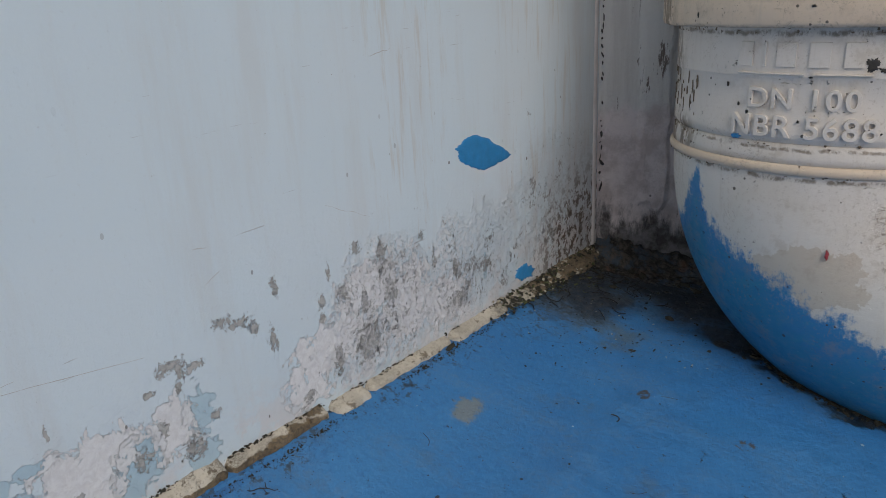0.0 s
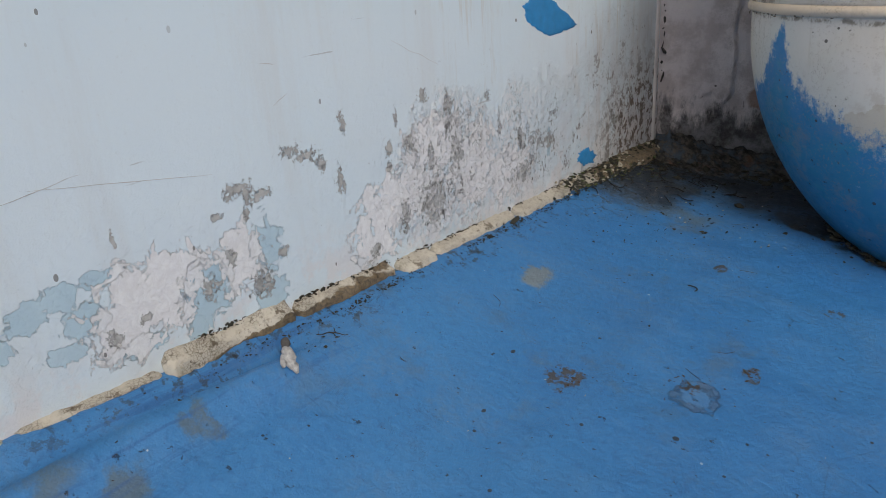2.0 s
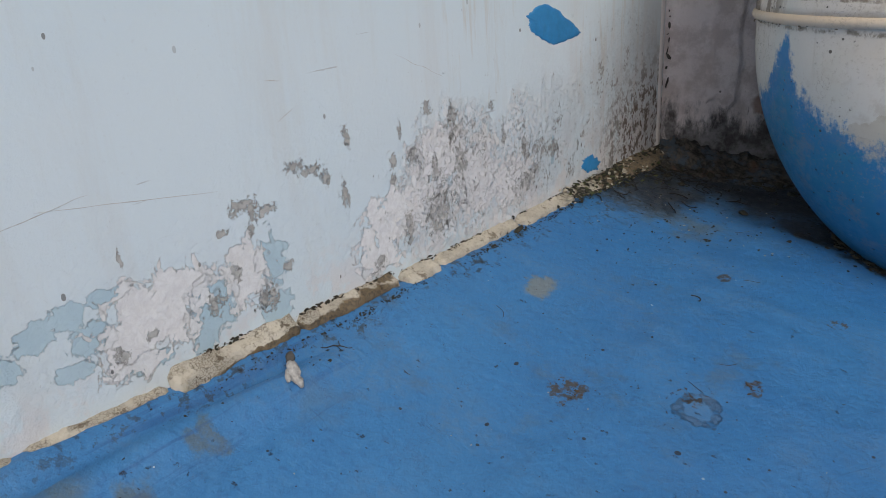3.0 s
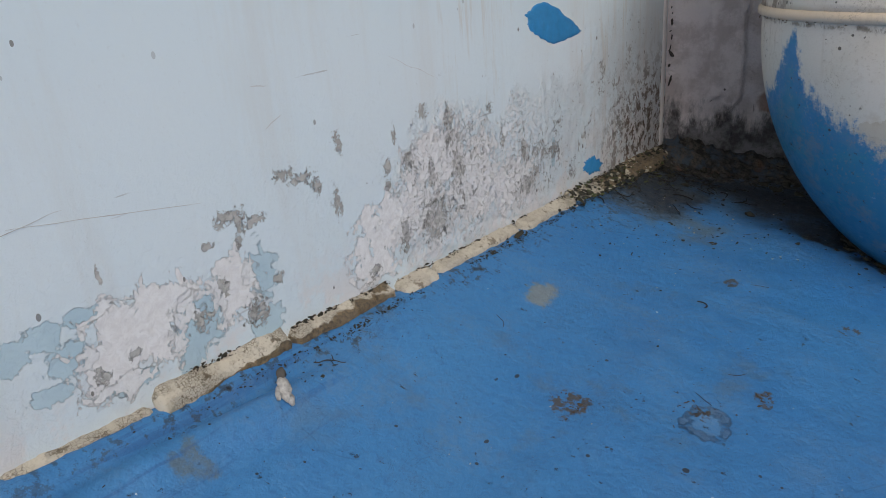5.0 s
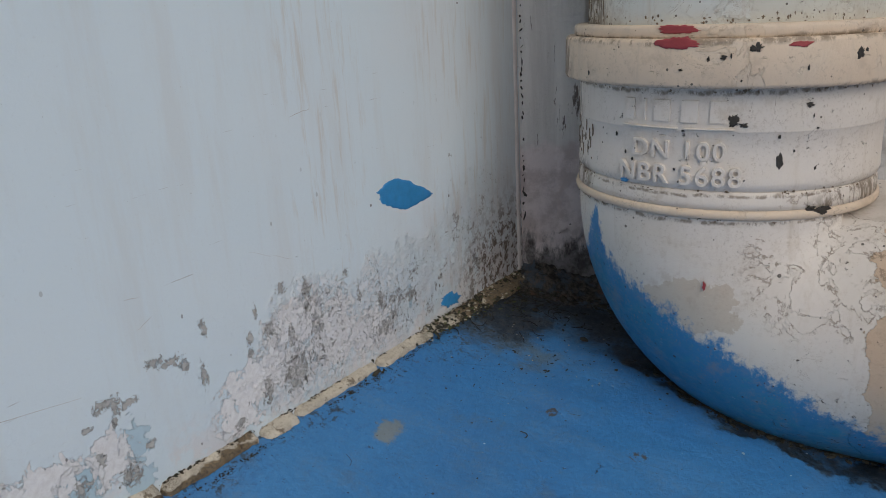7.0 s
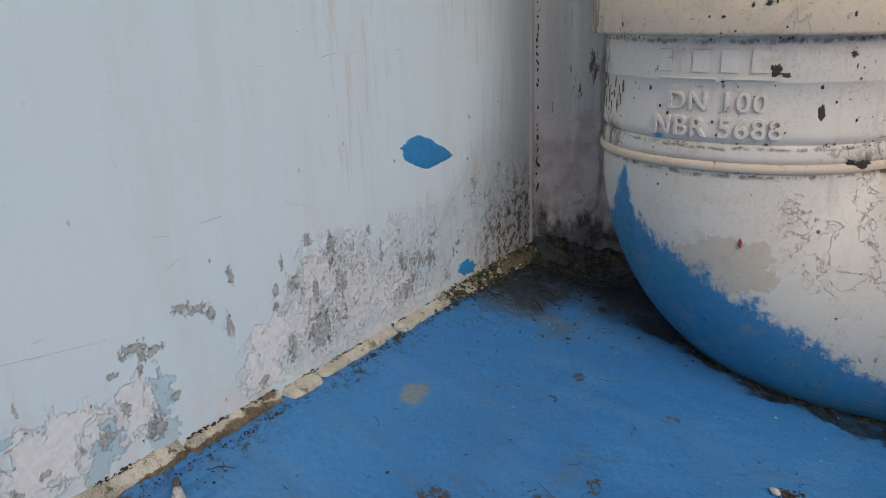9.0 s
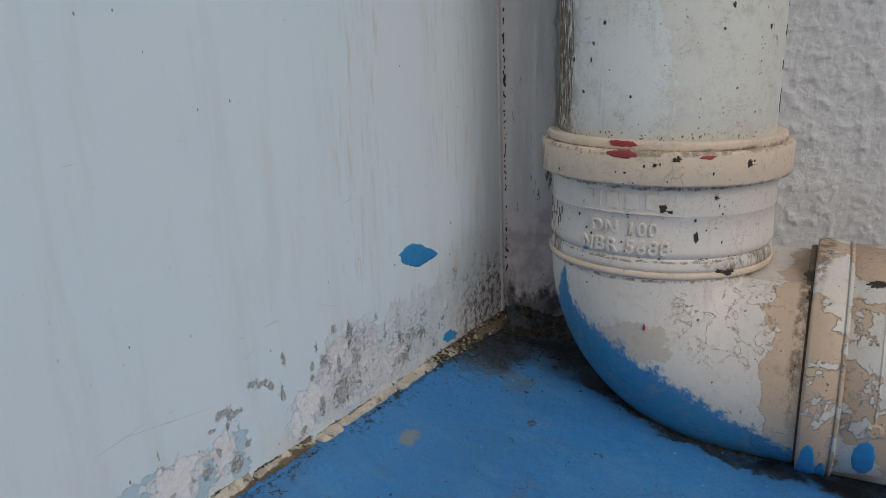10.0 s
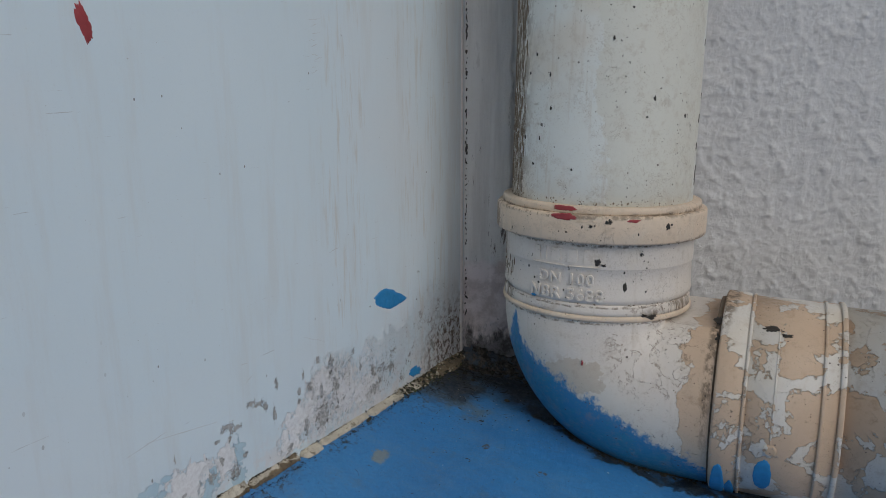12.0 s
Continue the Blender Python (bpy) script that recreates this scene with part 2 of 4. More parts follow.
def blue_floor():
    m = Mat("blue_floor_paint", 0.5)
    x, y = m.axis(0), m.axis(1)
    a, b, f = m.noise(9, 4), m.noise(90, 8, 0.68), m.noise(520, 6, 0.65)
    rg, d = m.noise(330, 8, 0.72, shift=3), m.noise(55, 8, 0.72, shift=2.0)
    c = m.mix(m.step(a, 0.3, 0.7), (0.034, 0.178, 0.445), (0.049, 0.216, 0.485))
    c = m.mix(m.mul(m.step(b, 0.5, 0.75), 0.5), c, (0.065, 0.20, 0.41))
    c = m.mix(m.mul(m.step(f, 0.52, 0.68), 0.4), c, (0.03, 0.12, 0.32))
    c = m.mix(m.mul(m.step(f, 0.46, 0.34), 0.25), c, (0.10, 0.29, 0.56))
    m.warp(0.03, 40, 8, 0.7)
    # greenish dirt by the wall, dark muck in the corner
    near = m.most(m.blob((0.017, 0.074, 0.014), (0.006, 0.006, 1)), m.blob((0.014, 0.089, 0), (0.004, 0.006, 1)), m.blob((0.034, 0.280, 0), (0.020, 0.016, 1)), m.blob((0.010, 0.05, 0), (0.006, 0.02, 1)))
    c = m.mix(m.mul(m.step(near, 0.0, 0.5), m.step(d, 0.42, 0.58), 0.6), c, (0.115, 0.115, 0.05))
    run = m.mul(m.step(m.noise(1.0, 6, 0.65, (330, 14, 1), 6), 0.52, 0.62), m.step(x, 0.032, 0.012), m.step(y, 0.17, 0.11))
    c = m.mix(m.mul(run, 0.55), c, (0.02, 0.09, 0.27))
    thin = m.most(m.blob((0.003, 0.2, 0.01), (0.008, 0.2, 1)), m.blob((0.012, 0.285, 0), (0.020, 0.045, 1)))
    c = m.mix(m.mul(m.step(thin, 0.0, 0.5), m.step(rg, 0.53, 0.58), 0.75), c, (0.035, 0.04, 0.035))
    # corner dirt; the blobs along the pipe paint in the shadow beneath it
    muck_shade = m.most(m.blob((0.055, 0.350, 0), (0.085, 0.056, 1)), m.blob((0.112, 0.326, 0), (0.058, 0.044, 1)), m.blob((0.010, 0.320, 0), (0.034, 0.060, 1)), m.blob((0.19, 0.335, 0), (0.09, 0.055, 1)), m.blob((0.080, 0.315, 0), (0.026, 0.026, 1)), m.blob((0.13, 0.305, 0), (0.05, 0.024, 1)))
    c = m.mix(m.mul(m.step(m.add(muck_shade, m.mul(d, 0.8)), 0.40, 0.82), 0.95), c, m.mix(m.step(rg, 0.4, 0.65), (0.012, 0.016, 0.020), (0.060, 0.062, 0.062)))
    # contact shadow along the pipe painted into the floor colour, with some black dirt
    contact_shade = m.most(m.blob((0.080, 0.3010, 0), (0.014, 0.0065, 1)), m.blob((0.098, 0.2920, 0), (0.015, 0.0065, 1)), m.blob((0.118, 0.2855, 0), (0.018, 0.0060, 1)), m.blob((0.140, 0.2850, 0), (0.018, 0.0060, 1)), m.blob((0.165, 0.2885, 0), (0.022, 0.0075, 1)), m.blob((0.200, 0.2920, 0), (0.030, 0.0100, 1)))
    c = m.mix(m.mul(m.step(m.add(contact_shade, m.mul(rg, 0.7)), 0.48, 0.85), 0.96), c, m.mix(m.step(rg, 0.5, 0.66), (0.007, 0.008, 0.009), (0.05, 0.045, 0.035)))
    smear = m.mul(m.step(d, 0.52, 0.68), m.step(m.noise(12, 4, shift=5), 0.42, 0.6))
    c = m.mix(m.mul(smear, 0.5), c, (0.10, 0.15, 0.20))
    haze = m.mul(m.step(m.noise(1.0, 7, 0.68, (26, 40, 1), 17), 0.46, 0.66), m.step(f, 0.40, 0.58))
    c = m.mix(m.mul(haze, 0.45), c, (0.12, 0.25, 0.43))
    rub = m.noise(70, 7, 0.72, shift=19, distort=1.2)
    rub = m.mul(m.step(rub, 0.490, 0.498), m.step(rub, 0.506, 0.498), m.step(m.noise(40, 4, shift=13), 0.52, 0.60))
    c = m.mix(m.mul(rub, 0.6), c, (0.022, 0.07, 0.16))
    m.warp(0.010, 130, 8, 0.72)
    tan = m.blob((0.0245, 0.201, 0.01), (0.005, 0.0085, 1))
    c = m.mix(m.mul(m.step(m.add(tan, m.mul(rg, 1.4)), 0.66, 1.15), 0.65), c, (0.26, 0.25, 0.16))
    ring = m.blob((0.081, 0.179, 0), (0.0066, 0.0068, 1))
    ringm = m.mul(m.step(ring, 0.0, 0.1), m.step(ring, 0.5, 0.28), m.step(rg, 0.44, 0.52))
    c = m.mix(m.mul(ringm, 0.42), c, (0.10, 0.11, 0.12))
    c = m.mix(m.mul(m.step(ring, 0.3, 0.5), 0.2), c, (0.14, 0.24, 0.36))
    rust = m.most(m.blob((0.053, 0.165, 0), (0.005, 0.007, 1)), m.blob((0.078, 0.182, 0), (0.003, 0.003, 1)), m.blob((0.088, 0.197, 0), (0.003, 0.004, 1)), m.blob((0.063, 0.25, 0), (0.003, 0.003, 1)), m.blob((0.097, 0.245, 0), (0.003, 0.003, 1)))
    c = m.mix(m.mul(m.step(rust, 0.0, 0.2), m.step(rg, 0.46, 0.54), 0.9), c, (0.075, 0.058, 0.038))
    # white and dark specks
    c = m.mix(m.mul(m.most(m.specks(110, 0.07, 0.14, 1.0), m.specks(210, 0.08, 0.16, 13.0)), 0.9), c, (0.48, 0.56, 0.62))
    dk = m.most(m.specks(80, 0.07, 0.45, 4.0), m.specks(150, 0.09, 0.3, 2.0, (1, 0.6, 1)), m.specks(230, 0.12, 0.25, 6.0), m.mul(m.step(rg, 0.635, 0.66), 0.9))
    c = m.mix(m.mul(dk, 0.9), c, (0.022, 0.024, 0.028))
    crack = m.cells(38, "Distance", "DISTANCE_TO_EDGE", shift=1.7)
    cr = m.mul(m.step(crack, 0.010, 0.0), m.step(m.noise(22, 2, shift=8), 0.60, 0.66))
    c = m.mix(m.mul(cr, 0.35), c, (0.02, 0.06, 0.13))
    m.bump(m.add(m.mul(b, 0.7), m.mul(f, 0.5), m.mul(dk, -0.4), m.mul(ringm, -0.6), m.mul(rg, 0.35)), 0.0009, 0.9)
    m.bump(m.noise(28, 3, shift=4), 0.002, 0.35)
    return m.done(c, m.step(b, 0.3, 0.8, 0.36, 0.62))


BEIGE, BEIGE2 = (0.50, 0.36, 0.25), (0.59, 0.45, 0.33)


def pipe_paint(name, bare=(), cut=1.45, blue=False, flaky=None, tint=(0.65, 0.595, 0.54), grimy=(), cream=None):
    """White paint flaking off beige plastic; bare: blobs where it is gone; grimy: blobs of brown dirt."""
    m = Mat(name, 0.5)
    x, z = m.axis(0), m.axis(2)
    rag, fine, big = m.noise(45, 8, 0.62, distort=0.3), m.noise(330, 6, 0.65), m.noise(20, 3)
    plates = m.noise(75, 8, 0.6, shift=9, distort=0.4)
    white = m.mix(big, tint, tuple(min(0.82, q * 1.08) for q in tint))
    white = m.mix(m.mul(m.step(m.noise(16, 4, shift=5), 0.48, 0.66), 0.6), white, (0.63, 0.56, 0.46))
    st = m.noise(1.0, 6, 0.65, (190, 190, 12))
    white = m.mix(m.mul(m.step(st, 0.55, 0.72), 0.40), white, (0.50, 0.42, 0.33))
    if cream:
        m.warp(0.03, 50)
        white = m.mix(m.mul(m.step(m.blob(*cream[:2]), 0.0, 0.03), 0.9), white, cream[2])
    beige = m.mix(m.noise(30, 5, shift=3), BEIGE, BEIGE2)
    beige = m.mix(m.mul(m.step(m.noise(90, 7, 0.7, shift=1), 0.55, 0.7), 0.5), beige, (0.34, 0.22, 0.13))
    field = m.mul(rag, 2.0)
    if bare:
        m.warp(0.02, 70)
        field = m.add(field, m.mul(m.most(*[m.math("MAXIMUM", m.blob(p, r), 0.0) for p, r in bare]), 3.0))
    gone = m.step(field, cut, cut + 0.03)
    c = m.mix(gone, white, beige)
    if flaky:
        m.warp(0.02, 60)
        lift = m.step(m.blob(*flaky), 0.0, 0.2)
    else:
        lift = m.step(m.noise(22, 3, shift=11), 0.54, 0.60)
    flake = m.mul(m.step(plates, 0.51, 0.53), lift)
    c = m.mix(m.mul(m.step(plates, 0.495, 0.51), m.step(plates, 0.535, 0.52), lift, m.step(fine, 0.46, 0.54), 0.6 if flaky else 0.12), c, (0.22, 0.15, 0.10))
    c = m.mix(m.mul(flake, m.math("SUBTRACT", 1.0, gone), 0.18), c, (0.60, 0.55, 0.48))
    scrape = m.step(m.noise(1.0, 8, 0.72, (60, 60, 300), 15), 0.66, 0.69)
    c = m.mix(m.mul(scrape, 0.45), c, (0.36, 0.29, 0.22))
    if blue:
        lim = m.add(z, m.mul(m.math("MAXIMUM", m.math("SUBTRACT", 0.062, x), 0.0), 1.7), m.mul(m.math("MAXIMUM", m.math("SUBTRACT", 0.0060, m.math("ABSOLUTE", m.math("SUBTRACT", x, 0.0660))), 0.0), -2.6), m.mul(x, 0.52), m.mul(m.noise(110, 8, 0.72, shift=1), 0.026), m.mul(m.noise(1.0, 6, 0.7, (260, 260, 60), 3), 0.014))
        ragb = m.step(m.add(lim, m.mul(m.noise(300, 8, 0.74, shift=6), 0.016)), 0.1195, 0.1135)
        hue = m.mix(m.step(m.add(lim, m.mul(big, 0.03)), 0.105, 0.12), (0.004, 0.190, 0.370), (0.008, 0.180, 0.42))
        hue = m.mix(m.mul(m.step(m.noise(1.0, 6, 0.7, (80, 80, 240), 2), 0.5, 0.7), 0.5), hue, (0.003, 0.245, 0.355))
        halo = m.step(lim, 0.140, 0.110)
        c = m.mix(m.mul(halo, 0.22), c, (0.45, 0.56, 0.52))
        c = m.mix(m.mul(ragb, 0.95), c, hue)
        worn = m.step(m.noise(1.0, 8, 0.75, (70, 70, 160), 12), 0.64, 0.69)
        c = m.mix(m.mul(ragb, worn, 0.35), c, (0.45, 0.58, 0.66))
    stain = m.mul(m.step(m.noise(130, 9, 0.75, shift=18), 0.50, 0.64), m.step(m.noise(35, 4, shift=13), 0.40, 0.60))
    grain = m.mul(m.step(m.noise(900, 7, 0.75, shift=3), 0.54, 0.62), m.step(m.noise(55, 5, shift=29), 0.40, 0.60))
    c = m.mix(m.mul(grain, 0.38), c, (0.33, 0.26, 0.19))
    c = m.mix(m.mul(stain, 0.30), c, (0.36, 0.275, 0.195))
    hairs = m.noise(60, 6, 0.7, shift=23, distort=0.8)
    hairs = m.mul(m.step(hairs, 0.494, 0.5), m.step(hairs, 0.506, 0.5), m.step(m.noise(45, 3, shift=6), 0.54, 0.60))
    c = m.mix(m.mul(hairs, 0.6), c, (0.25, 0.19, 0.14))
    if grimy:
        m.warp(0.003, 200)
        g = m.most(*[m.blob(p, r) for p, r in grimy])
        c = m.mix(m.mul(m.step(g, 0.0, 0.5), m.step(m.noise(1.0, 9, 0.74, (230, 230, 110), 4), 0.43, 0.55), 0.85), c, (0.16, 0.115, 0.075))
    dots = m.most(m.specks(130, 0.085, 0.2), m.specks(260, 0.14, 0.24, 4.0), m.specks(420, 0.17, 0.20, 11.0), m.specks(75, 0.07, 0.25, 8.0), m.mul(m.step(m.noise(340, 9, 0.74, shift=7), 0.625, 0.645), m.step(m.noise(48, 4, 0.6, shift=2), 0.52, 0.58)), m.step(m.noise(520, 7, 0.72, shift=1), 0.695, 0.71))
    c = m.mix(m.mul(dots, 0.85), c, (0.06, 0.045, 0.035))
    m.bump(m.add(m.mul(gone, -1.2), m.mul(flake, -0.28), m.mul(scrape, -0.3), m.mul(dots, 0.4), m.mul(fine, 0.4)), 0.0006, 1.0)
    m.bump(big, 0.0012, 0.3)
    return m.done(c, m.step(fine, 0.3, 0.7, 0.42, 0.65))


def back_paint():
    m = Mat("back_wall_paint", 0.75)
    x, z = m.axis(0), m.axis(2)
    g, s = m.noise(45, 8, 0.68), m.noise(1.0, 6, 0.65, (120, 120, 8))
    fine = m.noise(420, 7, 0.7)
    rough = m.mix(g, (0.52, 0.52, 0.53), (0.64, 0.64, 0.65))
    rough = m.mix(m.mul(m.step(fine, 0.56, 0.70), 0.3), rough, (0.40, 0.40, 0.40))
    smooth = m.mix(m.step(s, 0.35, 0.7), (0.74, 0.72, 0.69), (0.60, 0.575, 0.545))
    low = m.mix(m.step(m.noise(70, 8, 0.65, shift=2), 0.42, 0.6), (0.78, 0.70, 0.685), (0.58, 0.50, 0.48))
    smooth = m.mix(m.step(m.add(z, m.mul(m.noise(40, 5, shift=5), 0.05)), 0.105, 0.095), smooth, low)
    black = m.mul(m.step(m.noise(1.0, 7, 0.7, (150, 150, 28), 9), 0.61, 0.65), m.step(z, 0.26, 0.08))
    smooth = m.mix(m.mul(black, 0.9), smooth, (0.10, 0.065, 0.05))
    foot = m.step(m.add(z, m.mul(m.noise(1.0, 8, 0.72, (110, 110, 45), 7), 0.07)), 0.066, 0.052)
    smooth = m.mix(m.mul(foot, 0.93), smooth, m.mix(m.step(m.noise(120, 8, 0.7), 0.40, 0.66), (0.030, 0.027, 0.026), (0.24, 0.23, 0.235)))
    c = m.mix(m.step(x, 0.055, 0.075), smooth, rough)
    c = m.mix(m.mul(m.specks(80, 0.09, 0.2), 0.9), c, (0.10, 0.08, 0.07))
    rust = m.step(m.add(m.blob((0.041, 0.36, 0.031), (0.008, 0.06, 0.006)), m.mul(m.noise(200, 6, shift=3), 0.6)), 0.3, 0.6)
    c = m.mix(m.mul(rust, 0.7), c, (0.26, 0.12, 0.06))
    m.bump(m.add(m.noise(330, 7, 0.66), m.mul(fine, 0.25)), 0.0013, 0.9)
    return m.done(c)


M_WALL, M_FLOOR, M_BACK = wall_paint(), blue_floor(), back_paint()
# ---- geometry helpers ----
def link(name, bm, mat, parent=None, smooth=True):
    me = bpy.data.meshes.new(name)
    bmesh.ops.recalc_face_normals(bm, faces=bm.faces)
    bm.to_mesh(me)
    bm.free()
    me.materials.append(mat)
    if smooth:
        me.shade_smooth()
    ob = new(name, me)
    if parent:
        ob.parent = parent
    return ob


def part(name, bm, mat, parent, label="", smooth=True):
    ob = link(name, bm, mat, parent, smooth)
    return tagged(ob, label) if label else ob


def empty(name, label, category, group="", kind=""):
    return tagged(new(name), label, category, group, kind)


def grid_mesh(name, us, vs, place, mat, flip=False):
    """A sheet over the lines us and vs, each point put by place(u, v)."""
    verts = [place(u, v) for u in us for v in vs]
    n = len(vs)
    quads = [(i * n + j, (i + 1) * n + j, (i + 1) * n + j + 1, i * n + j + 1) for i in range(len(us) - 1) for j in range(n - 1)]
    if flip:
        quads = [q[::-1] for q in quads]
    me = bpy.data.meshes.new(name)
    me.from_pydata(verts, [], quads)
    me.materials.append(mat)
    me.shade_smooth()
    return new(name, me)


def turned(profile, m, steps=96):
    """A round body: (radius, height) pairs turned about the z axis, then moved by m."""
    bm = bmesh.new()
    rings = []
    for r, h in profile:
        rings.append([bm.verts.new(m @ Vector((r * math.cos(2 * math.pi * k / steps), r * math.sin(2 * math.pi * k / steps), h))) for k in range(steps)])
    for a, b in zip(rings, rings[1:]):
        for k in range(steps):
            bm.faces.new((a[k], a[(k + 1) % steps], b[(k + 1) % steps], b[k]))
    return bm


def soft_band(r0, r1, z0, z1, e=0.0008):
    """Profile of a raised band of radius r1 on a body of radius r0, with rounded edges."""
    return [(r0 - 0.002, z0), (r1 - e, z0), (r1 - 0.3 * e, z0 + 0.3 * e), (r1, z0 + e), (r1, z1 - e), (r1 - 0.3 * e, z1 - 0.3 * e), (r1 - e, z1), (r0 - 0.002, z1)]


def splash(cy, cz, ry, rz, seed, jag=0.25, tilt=0.0, thick=0.00025, steps=72, point=0.0):
    """A thin ragged patch in the plane of u and v, with thickness; the caller bends it onto its surface."""
    bm = bmesh.new()
    rows = []
    for s, h in ((0.0, thick), (0.55, thick), (0.93, thick), (1.0, 0.3 * thick), (1.0, -thick)):
        row = []
        for k in range(steps):
            a = 2 * math.pi * k / steps
            w = 1 + jag * (noise.noise((math.cos(a) * 1.3 + seed, math.sin(a) * 1.3, 0.0)) + 0.7 * noise.noise((math.cos(a) * 5 + seed, math.sin(a) * 5, 2.0)) + 0.4 * noise.noise((math.cos(a) * 14, math.sin(a) * 14 + seed, 5.0)))
            u, v = ry * math.cos(a) * w * s, rz * math.sin(a) * w * s * (1 - point * max(0.0, math.cos(a)) ** 1.5)
            row.append(bm.verts.new((cy + u * math.cos(tilt) - v * math.sin(tilt), cz + u * math.sin(tilt) + v * math.cos(tilt), h)))
        rows.append(row)
    for a, b in zip(rows, rows[1:]):
        for k in range(steps):
            bm.faces.new((a[k], a[(k + 1) % steps], b[(k + 1) % steps], b[k]))
    bmesh.ops.remove_doubles(bm, verts=bm.verts, dist=1e-7)
    return bm


def bend(bm, f):
    for v in bm.verts:
        v.co = f(*v.co)
    return bm


def chunk(bm, c, size, rnd):
    """An irregular crumb."""
    got = bmesh.ops.create_icosphere(bm, subdivisions=1, radius=1.0)["verts"]
    s = Vector((size * rnd.uniform(0.5, 1.8), size * rnd.uniform(0.4, 1.2), size * rnd.uniform(0.25, 0.7)))
    turn = Euler((rnd.uniform(-0.5, 0.5), rnd.uniform(-0.5, 0.5), rnd.uniform(0, 6.28))).to_matrix()
    for v in got:
        w = v.co * rnd.uniform(0.55, 1.3)
        v.co = Vector(c) + turn @ Vector((w.x * s.x, w.y * s.y, w.z * s.z))


# ---- the floor ----
def base_height(y):
    return float(np.interp(y, (0.06, 0.13, 0.17, 0.28, 0.35), (0.025, 0.0198, 0.0175, 0.0125, 0.009)))


def floor_height(x, y):
    hb = base_height(y)
    if x < 0.06:
        s = max(0.0, min(1.0, (x - 0.004) / 0.05))
        s = s * (1.5 - 0.5 * s)
        return hb * (1 - min(1.0, s)) 
    return float(np.interp(x, (0.06, 0.0875, 0.12, 0.16, 0.22, 0.3), (0.0, -0.004, -0.010, -0.018, -0.024, -0.024)))


def floor_point(x, y):
    z = floor_height(x, y)
    if -0.02 < x < 0.36 and -0.1 < y < 0.5:
        z += 0.0008 * noise.noise((x * 45, y * 45, 0)) + 0.0004 * noise.noise((x * 160, y * 160, 3))
        fade = max(0.0, min(1.0, (0.15 - y) / 0.04))
        z += fade * (0.0024 * math.exp(-((x - 0.012 - 0.002 * math.sin(y * 60)) / 0.0025) ** 2) - 0.0030 * math.exp(-((x - 0.007) / 0.002) ** 2) - 0.0020 * math.exp(-((x - 0.018) / 0.0022) ** 2))
    return (x, y, z)


FAR = [-60, -20, -6, -2, -0.6, -0.2]
xs = FAR + [-0.02 + 0.0025 * i for i in range(150)] + [0.4, 0.5, 0.8, 1.5, 3, 8, 25, 60]
ys = FAR + [-0.1 + 0.0025 * i for i in range(225)] + [0.5, 0.8, 2, 6, 20, 60]
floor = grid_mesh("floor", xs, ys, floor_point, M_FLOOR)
tagged(floor, "concrete terrace floor painted blue, stained and speckled with dirt", "floor", kind="structure")

# ---- left wall ----
bm = bmesh.new()
bmesh.ops.create_cube(bm, size=1.0, matrix=Matrix.Translation((-0.075, -1.33, 1.2)) @ Matrix.Diagonal((0.15, 3.36, 2.6, 1)))
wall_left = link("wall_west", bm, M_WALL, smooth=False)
tagged(wall_left, "smooth white painted wall, paint peeling and speckled near its foot", "wall", kind="structure")

# ---- back wall: smooth dirty strip by the corner, then rough stucco ----
CORNER, ALONG = Vector((0.0, 0.3478, 0)), radians(22.5)
U, OUT = Vector((math.cos(ALONG), math.sin(ALONG), 0)), Vector((math.sin(ALONG), -math.cos(ALONG), 0))


def stucco(s, z):
    k = max(0.0, min(1.0, (s - 0.075) / 0.03))
    h = 0.0006 * noise.noise((s * 40, z * 40, 1))
    if s < 0.05 and z < 0.4:
        # a coat of plaster that ends ragged above the floor
        low = 0.031 + 0.006 * noise.noise((s * 170, 0, 3)) + 0.003 * noise.noise((s * 600, 0, 5))
        rise = max(0.0, min(1.0, (z - low) / 0.0012))
        edge_s = 0.0316 + 0.0015 * noise.noise((0, z * 90, 8))
        h += 0.0018 * rise * max(0.0, min(1.0, (s - 0.017) / 0.003)) * max(0.0, min(1.0, (edge_s - s) / 0.001))
    if k > 0 and s < 0.5 and z < 0.5:
        a = noise.noise((s * 150, z * 150, 4))
        b = noise.noise((s * 300, z * 300, 9))
        c = noise.noise((s * 620, z * 620, 2))
        e = noise.noise((s * 55, z * 55, 7))
        lump = max(0.0, a + 0.35 * e - 0.05) ** 0.7
        h += k * (0.0005 * e + 0.0014 * lump + 0.0012 * max(0.0, b) * (0.5 + max(0.0, a)) + 0.0007 * c * (0.3 + lump) + 0.0005)
    p = CORNER + U * s + OUT * h
    return (p.x, p.y, z)


ss = [-0.15, -0.05] + [0.001 * i for i in range(0, 330)] + [0.39, 0.5, 1, 2, 4]
zs = [-0.1] + [-0.04 + 0.001 * i for i in range(0, 340)] + [0.32, 0.4, 0.6, 1.2, 2.5]
back = grid_mesh("wall_north", ss, zs, stucco, M_BACK)
solid = back.modifiers.new("thickness", "SOLIDIFY")
solid.thickness, solid.offset = 0.12, -1.0
tagged(back, "grey-white stucco wall, rough, with a smooth grimy strip by the corner", "wall", kind="structure")

